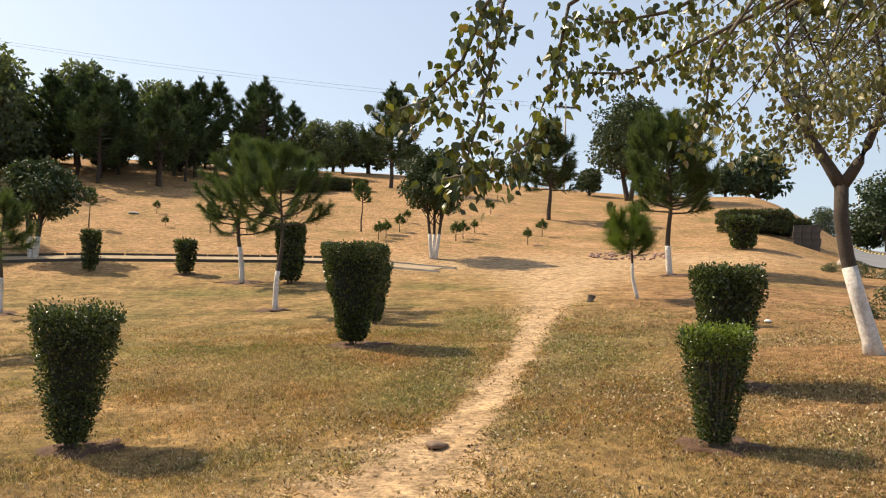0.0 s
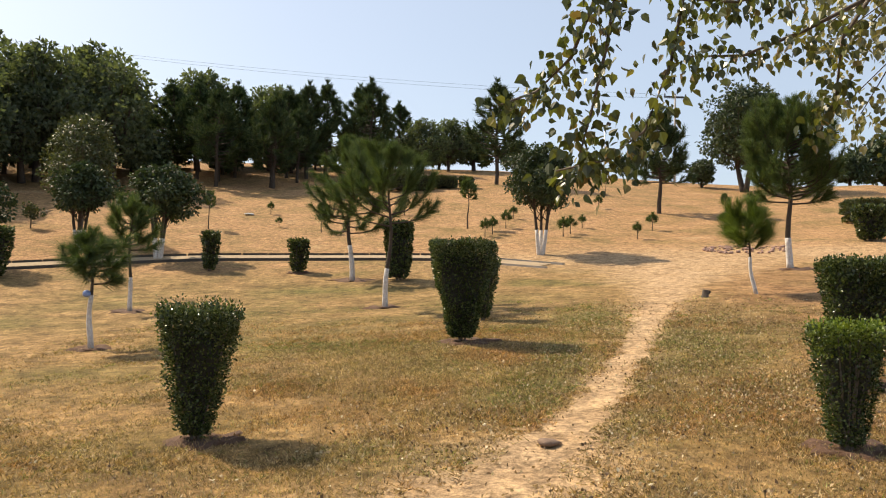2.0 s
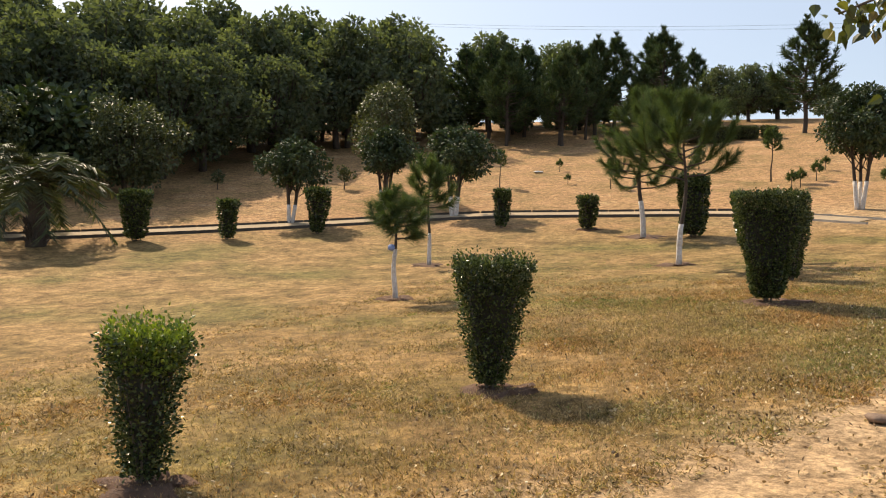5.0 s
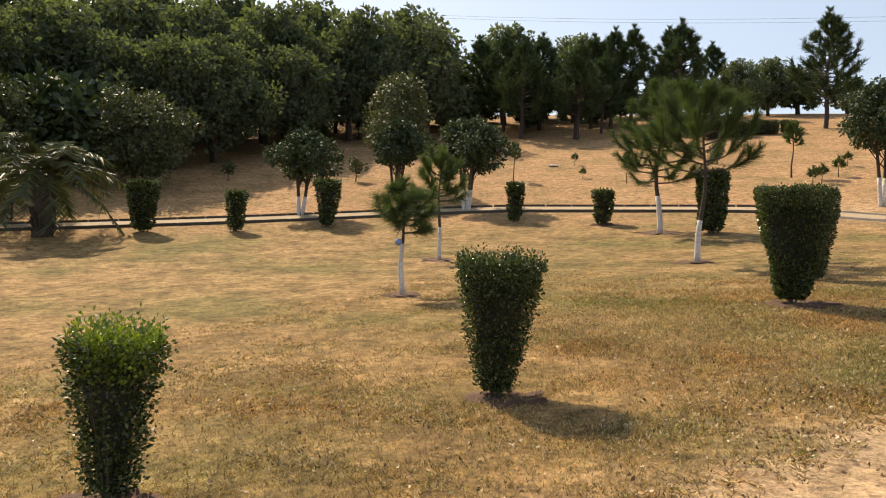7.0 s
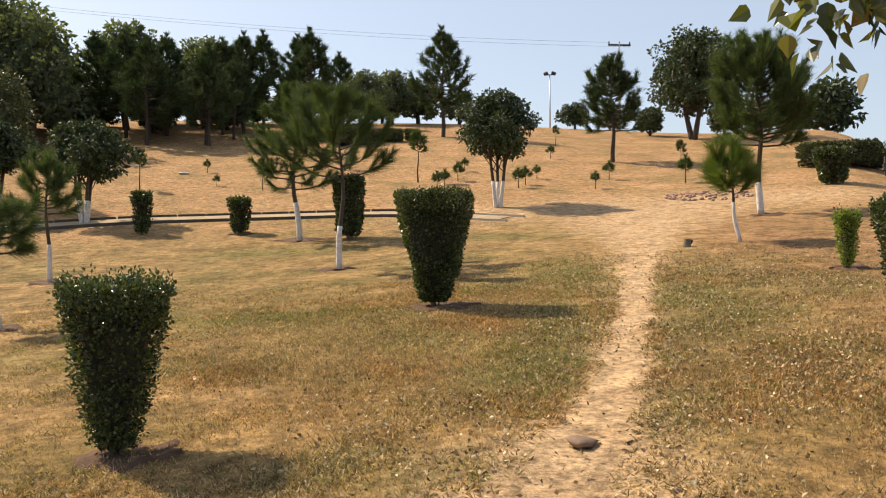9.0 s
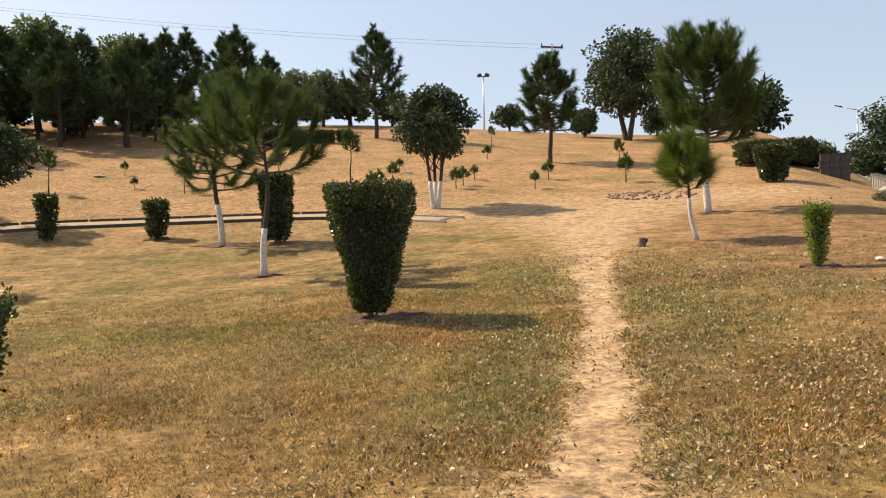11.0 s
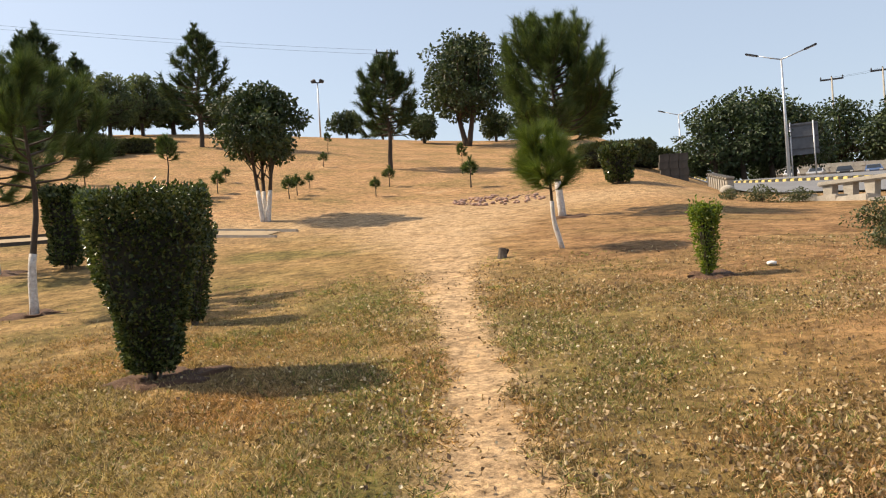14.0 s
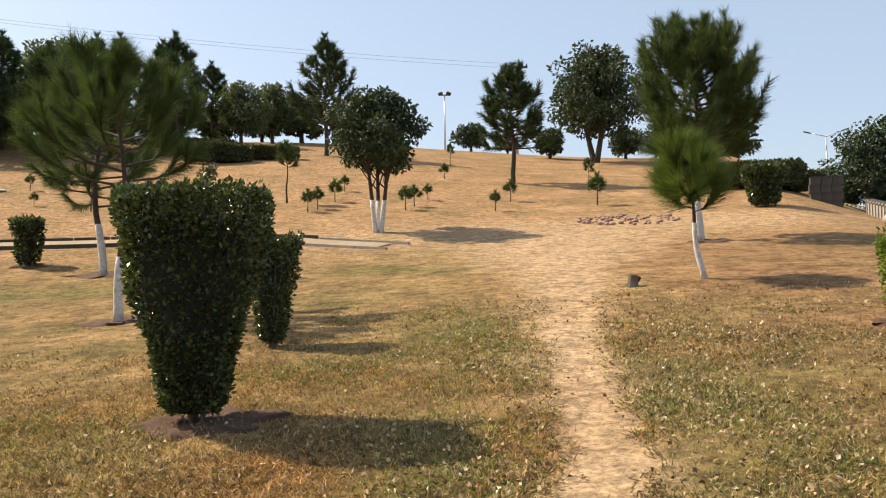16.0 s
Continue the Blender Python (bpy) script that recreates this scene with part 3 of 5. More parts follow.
def make_broadleaf(name, label, height, spread, crown_from, seed, stems=1, white=0.0, lobes=14, leaves=220, leaf=0.10, material=None, bark=None,
                   trunk_r=0.07, lean=(0, 0), shell=0.55, lobe=0.42, group="park trees", flat_top=0.0):
    """A leafy tree at the origin: one or more stems, limbs and a crown of many lobes of leaves."""
    rng = np.random.default_rng(seed)
    material, bark = material or M_LEAF_DARK, bark or M_BARK
    ob = thing(name, label, "tree", group)
    tops = []
    for s in range(stems):
        a = s * 6.283 / stems + seed
        foot = Vector((math.cos(a), math.sin(a), 0)) * (0.08 * (stems > 1))
        top = Vector((lean[0] + math.cos(a) * spread * 0.28 * (stems > 1), lean[1] + math.sin(a) * spread * 0.28 * (stems > 1), crown_from + (height - crown_from) * 0.35))
        line = bent(foot + Vector((0, 0, -0.12)), top, (lean[0] * -0.15, lean[1] * -0.15 + 0.02 * height, 0), 8)
        r0 = trunk_r / (1 if stems == 1 else 1.5)
        part("trunk", Shape().tube(line, [r0 * (1.15 - 0.6 * i / 8) for i in range(9)], 9), bark, ob, smooth_faces=True)
        if white > 0:
            k = white / max(0.1, top.z)
            wl = [line[0].lerp(line[0], 0)] + [line[min(8, int(k * 8 * i / 4))].lerp(line[min(8, int(k * 8 * i / 4) + 1)], (k * 8 * i / 4) % 1) for i in range(1, 5)]
            part("whitewashed_foot", Shape().tube(wl, [r0 * (1.15 - 0.6 * k * i / 4) * 1.06 + 0.004 for i in range(5)], 9), M_WHITEWASH, ob, "whitewashed lower trunk", smooth_faces=True)
        tops.append((line, r0))
    crown = Shape()
    ch = height - crown_from
    for i in range(lobes):
        k = (i + 0.5) / lobes
        az = i * 2.4 + rng.uniform(-0.4, 0.4)
        wide = math.sin(math.pi * (0.18 + 0.75 * k)) ** 0.8
        rr = spread * wide * rng.uniform(0.25, 0.98) * (1 + 0.18 * math.sin(az * 2 + seed))
        c = Vector((lean[0] + math.cos(az) * rr, lean[1] + math.sin(az) * rr, crown_from + ch * (0.12 + 0.72 * k)))
        size = spread * lobe * rng.uniform(0.75, 1.25)
        line, r0 = tops[i % len(tops)]
        a = line[rng.integers(4, 9)]
        part("limb", Shape().tube(bent(a, c, (0, 0, -0.06 * spread), 3), [r0 * 0.42 * (1 - 0.75 * j / 3) for j in range(4)], 4), bark, ob)
        pos, d = ellipsoid_points(rng, leaves, c, (size, size, size * 0.75), shell)
        crown.many(leaf_quads(rng, pos, d, leaf, leaf * 0.65, 0.35), LEAF)
    part("crown", crown, material, ob)
    return ob


def plant(proto, spots):
    """Sets copies of a thing on the ground; the first spot takes the thing itself. Spots: x, y, turn, scale."""
    for i, (x, y, turn, size) in enumerate(spots):
        m = pose(x, y, gz(x, y), 0, 0, turn)
        if i == 0:
            proto.matrix_basis = m
            first = proto
        else:
            first = copy_thing(proto, m)
        first.scale = (size, size, size)


# ---- lawn: clipped bushes ----
bush(-2.57, 4.225, 1.25, 0.13, 0.40, "dark green bush clipped to a flared vase, ragged top", 11, 3000, 0.034, 0.9, 20, ragged=0.055, sides=2.3)
bush(-1.06, 10.25, 1.66, 0.19, 0.55, "large dark green bush clipped to a squared vase beside the path", 12, 2400, 0.042, 0.75, 15, ragged=0.025, sides=4.5)
bush(-1.2, 13.55, 1.22, 0.12, 0.33, "smaller clipped bush behind the large squared one", 13, 2000, 0.042, 0.9, 0, ragged=0.03)
bush(3.21, 4.2, 1.02, 0.12, 0.31, "low clipped bush with light green leaf tips", 14, 3000, 0.032, 0.9, 10, cap=M_LIME, ragged=0.035)
bush(3.954, 6.564, 1.37, 0.15, 0.41, "tall flared bush with glossy leaves, clipped flat", 15, 2600, 0.040, 0.85, 12, ragged=0.035, sides=3.0)
bush(5.554, 13.134, 0.94, 0.08, 0.20, "small yellowish green shrub, loosely clipped", 16, 2000, 0.042, 1.0, 0, material=M_LIME, ragged=0.05)
bush(-3.53, 0.94, 1.05, 0.12, 0.315, "dark clipped bush with a bright yellow-green top", 17, 2600, 0.036, 0.9, 5, cap=M_LIME, ragged=0.07, sides=2.2)
for i, (x, y, h, b, t, fl, tx) in enumerate([
        (-22.6, 15.83, 1.71, 0.28, 0.54, 0.9, "broad dark clipped bush beside the kerbed walk"),
        (-20.267, 17.863, 1.35, 0.20, 0.33, 1.0, "narrow dark clipped bush beside the kerbed walk"),
        (-18.268, 20.342, 1.62, 0.17, 0.47, 0.9, "flared clipped bush with a tuft on top"),
        (-12.694, 24.125, 1.38, 0.17, 0.29, 1.0, "slim upright clipped bush beside the kerbed walk"),
        (-9.424, 24.357, 1.14, 0.19, 0.34, 1.0, "small clipped bush beside the kerbed walk"),
        (-5.37, 22.76, 1.85, 0.34, 0.50, 0.9, "tall dark clipped bush behind a young pine")]):
    bush(x, y, h, b, t, tx, 30 + i, 420, 0.10, fl, i * 20, ragged=0.04)
bush(11.57, 32.07, 1.30, 0.35, 0.70, "rounded clipped bush on the hill's foot", 40, 300, 0.13, 0.9, 0, ragged=0.05, group="hedges on the hill")
for i, (x, y, h, b, t, fl, tn) in enumerate([(-12.3, 52.28, 1.0, 1.5, 1.7, 0.45, 30), (-10.19, 54.1, 0.75, 0.8, 0.9, 0.6, 10), (-8.69, 54.73, 0.7, 0.4, 0.5, 0.9, 0), (-15.03, 56.78, 0.9, 2.2, 2.4, 0.4, 20),
                                              (14.1, 39.0, 1.0, 1.5, 1.7, 0.45, -10), (16.0, 39.9, 0.8, 1.0, 1.2, 0.5, 5)]):
    bush(x, y, h, b, t, "clipped olive green hedge block on the hill", 44 + i, 220, 0.15, fl, tn, material=M_LEAF_MID, ragged=0.05, group="hedges on the hill", sides=4.0)
for i, (x, y, r) in enumerate([(-2.39, 4.22, 0.42), (-0.9, 10.18, 0.55), (3.22, 4.2, 0.42), (4.02, 6.58, 0.45), (-7.725, 10.11, 0.42), (-10.512, 15.715, 0.5), (-4.037, 16.383, 0.5),
                               (-6.903, 22.736, 0.75), (-9.42, 24.3, 0.5), (5.554, 13.134, 0.4), (6.96, 23.84, 0.6), (-3.44, 0.92, 0.4)]):
    soil_ring(x, y, r, 60 + i)

# ---- lawn: young pines ----
plant(make_pine("pine_sapling", "small pine with a bright green tuft on a crooked whitewashed stem", 2.12, 0.80, 0.98, 3, white=0.85, bend=(-0.17, 0.05), branches=13, per=420, length=0.42,
                width=0.007, material=M_NEEDLE_BRIGHT, trunk_r=0.045, bare=0.2, sides=2, flare=0.5, rise=(0.15, 1.3)), [(4.64, 16.74, 0, 1.0)])
plant(make_pine("young_pine", "young pine with up-swept feathery limbs and whitewashed foot", 4.15, 1.52, 1.95, 7, white=0.95, bend=(-0.05, 0.0), branches=21, per=540, length=0.30, width=0.0065,
                trunk_r=0.065, bare=0.30, sides=3, flare=0.55, rise=(0.25, 1.0)), [(-4.037, 16.383, 200, 1.0)])
plant(make_pine("young_pine", "small round-headed pine with whitewashed stem and a tied tag", 2.2, 0.80, 1.12, 9, white=0.95, bend=(-0.06, 0.0), branches=16, per=330, length=0.27, width=0.0075,
                trunk_r=0.05, bare=0.25, sides=2, flare=0.6, rise=(0.0, 0.7), droop=0.5), [(-7.725, 10.11, 30, 1.0)])
plant(make_pine("young_pine", "slender young pine with dense head and whitewashed foot", 3.0, 0.82, 1.5, 12, white=0.85, bend=(-0.08, 0.0), branches=17, per=240, length=0.27, width=0.010,
                trunk_r=0.055, bare=0.2, sides=2, flare=0.6, rise=(0.2, 0.8)), [(-10.512, 15.715, 80, 1.0)])
plant(make_pine("young_pine", "taller young pine with drooping side limbs, whitewashed foot", 4.95, 1.55, 1.5, 14, white=1.15, bend=(-0.16, 0.0), branches=34, per=330, length=0.28, width=0.011,
                trunk_r=0.085, bare=0.35, sides=3, flare=0.6, rise=(-0.1, 0.8), droop=0.3), [(-6.903, 22.736, 10, 1.0)])
plant(make_pine("pine_tree", "dense pointed pine with whitewashed trunk foot", 5.55, 1.76, 2.0, 16, white=0.95, bend=(-0.05, 0.0), branches=62, per=330, length=0.30, width=0.012,
                trunk_r=0.10, bare=0.25, sides=5, flare=0.65, rise=(0.3, 0.9)), [(6.906, 24.142, 0, 1.0)])
plant(make_pine("pine_tree", "tall dark pine with bare lower trunk on the slope", 6.2, 1.8, 1.7, 18, branches=54, per=130, length=0.36, width=0.032, material=M_NEEDLE_DARK, shape="egg",
                trunk_r=0.13, bare=0.3, sides=4, flare=0.7, rise=(0.05, 0.5)), [(4.17, 44.74, 0, 1.0)])
hill_pine = make_pine("pine_tree", "tall dark pine on the hill crest", 8.2, 2.75, 1.6, 20, branches=50, per=72, length=0.48, width=0.055, material=M_NEEDLE_DARK, shape="cone",
                      trunk_r=0.16, bare=0.3, sides=4, flare=0.7, rise=(0.05, 0.5), group="pines on the hill")
plant(hill_pine, [(-39.0, 43.3, 40, 1.05), (-26.7, 52.2, 190, 0.9), (-22.0, 50.8, 75, 0.72), (-21.5, 54.5, 230, 0.75), (-6.92, 57.85, 0, 1.02), (-17.56, 60.3, 50, 1.03), (-21.08, 59.44, 100, 1.0), (-22, 57.67, 160, 0.98), (-28.61, 52.55, 10, 0.95), (-25.45, 49.4, 90, 0.9),
                  (-21.66, 50.47, 200, 0.86), (-26.84, 55.13, 300, 0.95), (-31.16, 53.14, 30, 0.93), (-37.11, 41.04, 250, 0.95), (-23.49, 57.25, 130, 0.92),
                  (-19.32, 62.73, 330, 0.98), (-34.03, 48.48, 60, 1.0), (-39.01, 45.38, 150, 1.05), (-16.65, 65.76, 15, 0.8)])
thin_pine = make_pine("pine_sapling", "thin young pine sapling on the dry slope", 2.5, 0.55, 1.4, 22, branches=15, per=70, length=0.24, width=0.022, material=M_NEEDLE,
                      trunk_r=0.045, bare=0.2, sides=2, rise=(0.3, 0.9), group="saplings on the slope")
plant(thin_pine, [(-5.44, 36.55, 0, 1.0), (-12.24, 34.43, 40, 0.6), (-17.68, 33.54, 100, 0.76), (7.29, 41.31, 10, 0.6), (1.16, 54.05, 10, 0.55)])
tiny = make_pine("pine_sapling", "small bushy pine sapling on the dry slope", 0.85, 0.34, 0.40, 24, branches=12, per=60, length=0.19, width=0.016, material=M_NEEDLE,
                 trunk_r=0.025, bare=0.1, sides=1, rise=(0.0, 0.6), group="saplings on the slope")
plant(tiny, [(0.77, 46.09, 0, 0.9), (3.41, 37.16, 40, 1.0), (2.61, 34.19, 80, 0.85), (0.09, 37.56, 120, 0.75), (-0.68, 34.64, 160, 1.0), (-0.39, 35.51, 200, 0.95), (-3.59, 36.85, 240, 1.02),
             (-3.97, 34.83, 280, 0.95), (-4.22, 34.13, 320, 0.95), (-3.61, 40.18, 30, 0.8), (6.56, 35.41, 60, 1.4), (-16.97, 39.32, 90, 0.8), (-14.81, 35.36, 10, 0.6)])
young = make_broadleaf("sapling", "young leafy sapling on the dry slope", 1.2, 0.45, 0.4, 26, lobes=8, leaves=60, leaf=0.12, material=M_LEAF_MID, trunk_r=0.03, group="saplings on the slope")
plant(young, [(-24.33, 29.54, 0, 1.0), (-29.28, 25.86, 80, 0.8), (-9.71, 40.77, 120, 1.0), (-27.73, 14.23, 40, 1.5)])

# ---- lawn and slope: leafy trees ----
plant(make_broadleaf("broadleaf_tree", "round-headed dark tree on several whitewashed stems", 4.5, 1.58, 1.8, 31, stems=3, white=1.05, lobes=48, leaves=190, leaf=0.14,
                     trunk_r=0.10, lobe=0.28, shell=0.3), [(-1.268, 29.217, 0, 1.0)])
plant(make_broadleaf("broadleaf_tree", "dark glossy tree on whitewashed stems behind the walk", 3.6, 1.35, 1.5, 33, stems=4, white=0.85, lobes=40, leaves=150, leaf=0.15,
                     trunk_r=0.10, lobe=0.30, shell=0.3), [(-20.74, 21.64, 0, 0.95), (-15.71, 25.81, 60, 1.05), (-19.54, 26.42, 130, 1.0)])
plant(make_broadleaf("broadleaf_tree", "tall open olive-green tree behind the walk", 5.7, 1.75, 1.5, 35, lobes=46, leaves=170, leaf=0.14, material=M_LEAF_MID, bark=M_BARK_PALE,
                     trunk_r=0.11, lobe=0.36), [(-21.46, 29, 0, 1.0)])
plant(make_broadleaf("broadleaf_tree", "large spreading dark tree on the hill", 8.9, 3.75, 1.7, 37, stems=2, lobes=70, leaves=150, leaf=0.28, trunk_r=0.3, lobe=0.25, shell=0.3), [(11.52, 62.18, 0, 1.0)])
def palm(x, y, h, reach, seed):
    """A palm: shaggy trunk with old leaf bases and arching feather fronds."""
    rng = np.random.default_rng(seed)
    ob = thing("palm_tree", "shaggy palm with feathery drooping fronds at the lawn's edge", "palm tree")
    ob.matrix_basis = pose(x, y, gz(x, y))
    part("trunk", Shape().tube([(0, 0, -0.2), (0, 0, 0.2), (0.03, 0, 1.2), (0, 0, h)], [0.36, 0.30, 0.28, 0.32], 12), M_BARK, ob, smooth_faces=True)
    bases = Shape()
    for i in range(150):
        k, a = rng.uniform(0.03, 1), i * 2.4
        p = Vector((math.cos(a) * 0.28, math.sin(a) * 0.28, h * k))
        bases.tube([p, p + Vector((math.cos(a) * 0.13, math.sin(a) * 0.13, 0.17))], [0.05, 0.02], 4)
    part("leaf_bases", bases, M_BARK, ob, "stubs of cut fronds")
    for i in range(46):
        a = i * 2.4 + rng.uniform(-0.3, 0.3)
        up = rng.uniform(-0.15, 1.1)
        L = reach * rng.uniform(0.8, 1.15)
        pts = []
        for k in range(9):
            q = k / 8
            out = L * q * math.cos(up) * (1 - 0.1 * q)
            pts.append(Vector((math.cos(a) * out, math.sin(a) * out, h + L * q * math.sin(up) - 0.55 * L * q * q)))
        f = Shape().tube(pts, [0.022 * (1 - 0.85 * k / 8) + 0.003 for k in range(9)], 4)
        m = np.array([p[:] for p in pts])
        n = 110
        u = np.repeat(rng.uniform(0.12, 1, n // 2), 2) * 7.999
        i0 = u.astype(int)
        pos = m[i0] + (m[i0 + 1] - m[i0]) * (u - i0)[:, None]
        d = unit(m[i0 + 1] - m[i0])
        side = np.cross(d, [0, 0, 1.0]) * np.tile([1, -1], n // 2)[:, None]
        f.many(needles(rng, pos, side + 0.6 * d - np.array([0, 0, 0.15]), 0.55, 0.045, 0.12), [(0, 1, 2)])
        part("frond", f, M_LEAF_MID, ob)


palm(-24.29, 13.3, 2.1, 3.0, 38)
palm(-28.81, 10.98, 2.6, 3.0, 381)
round_tree = make_broadleaf("broadleaf_tree", "low round dark tree on the crest", 3.4, 2.0, 0.5, 39, lobes=30, leaves=90, leaf=0.32, trunk_r=0.16, lobe=0.32, shell=0.3, group="trees on the hill")
plant(round_tree, [(34.5, 73.0, 15, 0.75), (38.2, 74.0, 95, 0.8), (42.0, 75.0, 175, 0.8), (46.5, 90.0, 255, 0.9), (3.15, 74.76, 0, 0.72), (28.43, 84.42, 40, 1.75), (8.85, 66.22, 80, 0.7), (15.06, 68.3, 120, 0.75), (-34.05, 19.51, 30, 1.5), (-48.45, 39.18, 0, 1.6), (-45.55, 46.25, 70, 1.6), (-41.62, 52.34, 10, 1.5), (-36.66, 57.43, 120, 1.4), (-31.66, 63.56, 60, 1.3), (-26.75, 67.6, 200, 1.3), (-21.5, 69.71, 300, 1.2), (-50.35, 32.12, 20, 1.6), (-51.23, 25.08, 70, 1.6), (-49.11, 18.11, 110, 1.6), (-45, 12.18, 10, 1.5), (-37.63, 54.42, 5, 0.7), (-33.92, 59.12, 45, 0.65), (-30.63, 61.58, 85, 0.65), (-27.35, 64.22, 125, 0.65), (-24.21, 65.64, 165, 0.65), (-20.97, 67.21, 205, 0.6), (-18.22, 70.73, 245, 0.6), (-40.58, 49.86, 285, 0.7), (-44.01, 44.28, 325, 0.7), (-46.91, 36.7, 15, 0.75), (-47.8, 29.66, 55, 0.75), (-34.59, 53.46, 95, 0.55), (-29.61, 59.59, 135, 0.5), (-25.33, 62.74, 175, 0.5), (-31.55, 51.01, 20, 0.9), (-28.57, 56.6, 90, 0.9), (-24.66, 61.13, 150, 0.85), (-20.39, 64.71, 40, 0.85), (-35.52, 46.94, 200, 0.9), (-37.96, 41.39, 10, 0.9), (-39.36, 34.34, 70, 0.85), (-38.77, 28.34, 130, 0.8), (-17.19, 68.75, 60, 0.9), (-14.47, 72.76, 10, 0.9), (-40.46, 41.34, 100, 1.1), (-43.38, 35.27, 220, 1.1), (-44.29, 29.23, 20, 1.1), (-42.69, 23.25, 10, 1.1), (-40.57, 16.27, 75, 1.1), (19.99, 76.34, 200, 0.9), (23.96, 80.38, 20, 1.0),
                   (-10.94, 71.81, 50, 1.2), (-7.41, 73.85, 90, 0.9), (6.46, 76.76, 300, 0.55)])
wood = make_broadleaf("broadleaf_tree", "big dark tree of the wood behind the lawn", 9.5, 3.6, 0.9, 41, lobes=58, leaves=95, leaf=0.36, trunk_r=0.26, lobe=0.26, shell=0.3, material=M_LEAF_WOOD, group="dark wood")
plant(wood, [(-36.5, 38.2, 75, 0.9), (-37.8, 33.6, 25, 0.9), (-35.2, 42.4, 155, 0.85), (-33.8, 26.2, 265, 0.8), (-31.09, 45.62, 0, 0.95), (-34.97, 43.45, 50, 1.05), (-38.4, 37.37, 100, 1.05), (-40.34, 32.82, 150, 1.05), (-41.27, 28.29, 200, 1.1), (-40.19, 23.3, 250, 1.0), (-39.36, 18.99, 300, 0.95),
             (-14.11, 64.26, 20, 0.55), (-12.73, 68.78, 70, 0.55), (-44.44, 39.26, 120, 1.2), (-46.36, 33.2, 170, 1.2), (-47.25, 26.17, 220, 1.2), (-45.13, 19.19, 270, 1.15), (-41.52, 45.33, 320, 1.15),
             (-36.58, 51.43, 35, 1.1), (-31.32, 57.68, 85, 0.95), (-37.34, 12.89, 135, 1.0), (-26.83, 61.72, 185, 0.85), (-34.28, 29.43, 60, 0.8), (-36.7, 24.37, 10, 0.8), (-33.35, 34.46, 310, 0.75)])

olive = make_broadleaf("broadleaf_tree", "broad olive-green shrubby tree before the wood", 4.9, 2.5, 0.3, 45, stems=3, lobes=60, leaves=150, leaf=0.17, material=M_LEAF_MID, trunk_r=0.14, lobe=0.28, shell=0.3, group="trees before the wood")
plant(olive, [(-30.73, 21.65, 0, 1.0), (-34.09, 16.98, 90, 1.05), (-31.51, 14.48, 200, 0.8)])

# ---- path and small things ----
rng = np.random.default_rng(70)


def stone(name, x, y, size, squash, seed, material, label, category, group="", sink=0.35):
    r = np.random.default_rng(seed)
    bm = bmesh.new()
    bmesh.ops.create_icosphere(bm, subdivisions=2, radius=1.0)
    for v in bm.verts:
        v.co *= 1 + 0.22 * noise.noise(v.co * 1.4 + Vector((seed, 0, 0)))
        v.co = Vector((v.co.x * size, v.co.y * size * r.uniform(0.6, 0.9), v.co.z * size * squash))
    sh = Shape().add([v.co[:] for v in bm.verts], [[v.index for v in f.verts] for f in bm.faces])
    bm.free()
    ob = part(name, sh, material, None, smooth_faces=True)
    ob.matrix_basis = pose(x, y, gz(x, y) + size * squash * (1 - 2 * sink), 0, 0, r.uniform(0, 180))
    return tagged(ob, label, category, group)


stone("path_stone", 0.77, 4.31, 0.135, 0.24, 1, M_STONE, "flat brown stone half buried in the path", "stone")
stump = thing("tree_stump", "short grey-green sawn stump in the grass", "stump")
stump.matrix_basis = pose(3.48, 16.46, gz(3.48, 16.46))
part("trunk", Shape().tube([(0, 0, -0.05), (0.01, 0, 0.06), (0.02, 0, 0.16)], [0.10, 0.075, 0.07], 9), M_BARK_PALE, stump)
part("side_shoot", Shape().tube([(0.05, 0, 0.05), (0.12, 0.02, 0.13)], [0.035, 0.025], 7), M_BARK, stump)
stone("kerb_boulder", 15.23, 30.91, 0.32, 0.6, 3, M_CONCRETE, "pale broken boulder at the road's edge", "stone", sink=0.2)
stone("litter_paper", 6.58, 13.32, 0.085, 0.4, 4, M_LITTER, "crumpled white paper litter on the grass", "litter", sink=0.1)
stone("litter_paper", -17.92, 38.62, 0.30, 0.2, 5, M_LITTER, "scrap of white litter on the dry slope", "litter", sink=0.1)
stone("plastic_tag", -7.83, 10.07, 0.085, 0.8, 6, M_BLUE, "blue and white plastic tag tied to a pine", "tag").location.z = gz(-7.7, 10.06) + 0.98
for i in range(110):
    a, q = rng.uniform(0, 6.283), rng.uniform(0, 1) ** 0.5
    stone("brick_rubble", 6.55 + 1.7 * q * math.cos(a), 30.6 + 1.5 * q * math.sin(a), rng.uniform(0.035, 0.10), 0.6, 100 + i, M_BRICK, "reddish broken brick lying on bare soil", "rubble", "heap of broken bricks", 0.25)

# ---- kerbed walk ----
KERB = [(-34.66, 2.68), (-29.07, 9.45), (-26.34, 13.64), (-23.41, 17.66), (-18.95, 22.78), (-15.05, 26.35), (-11.04, 27.6), (-7, 28.18), (-3.79, 27.89), (-0.59, 26.05)]


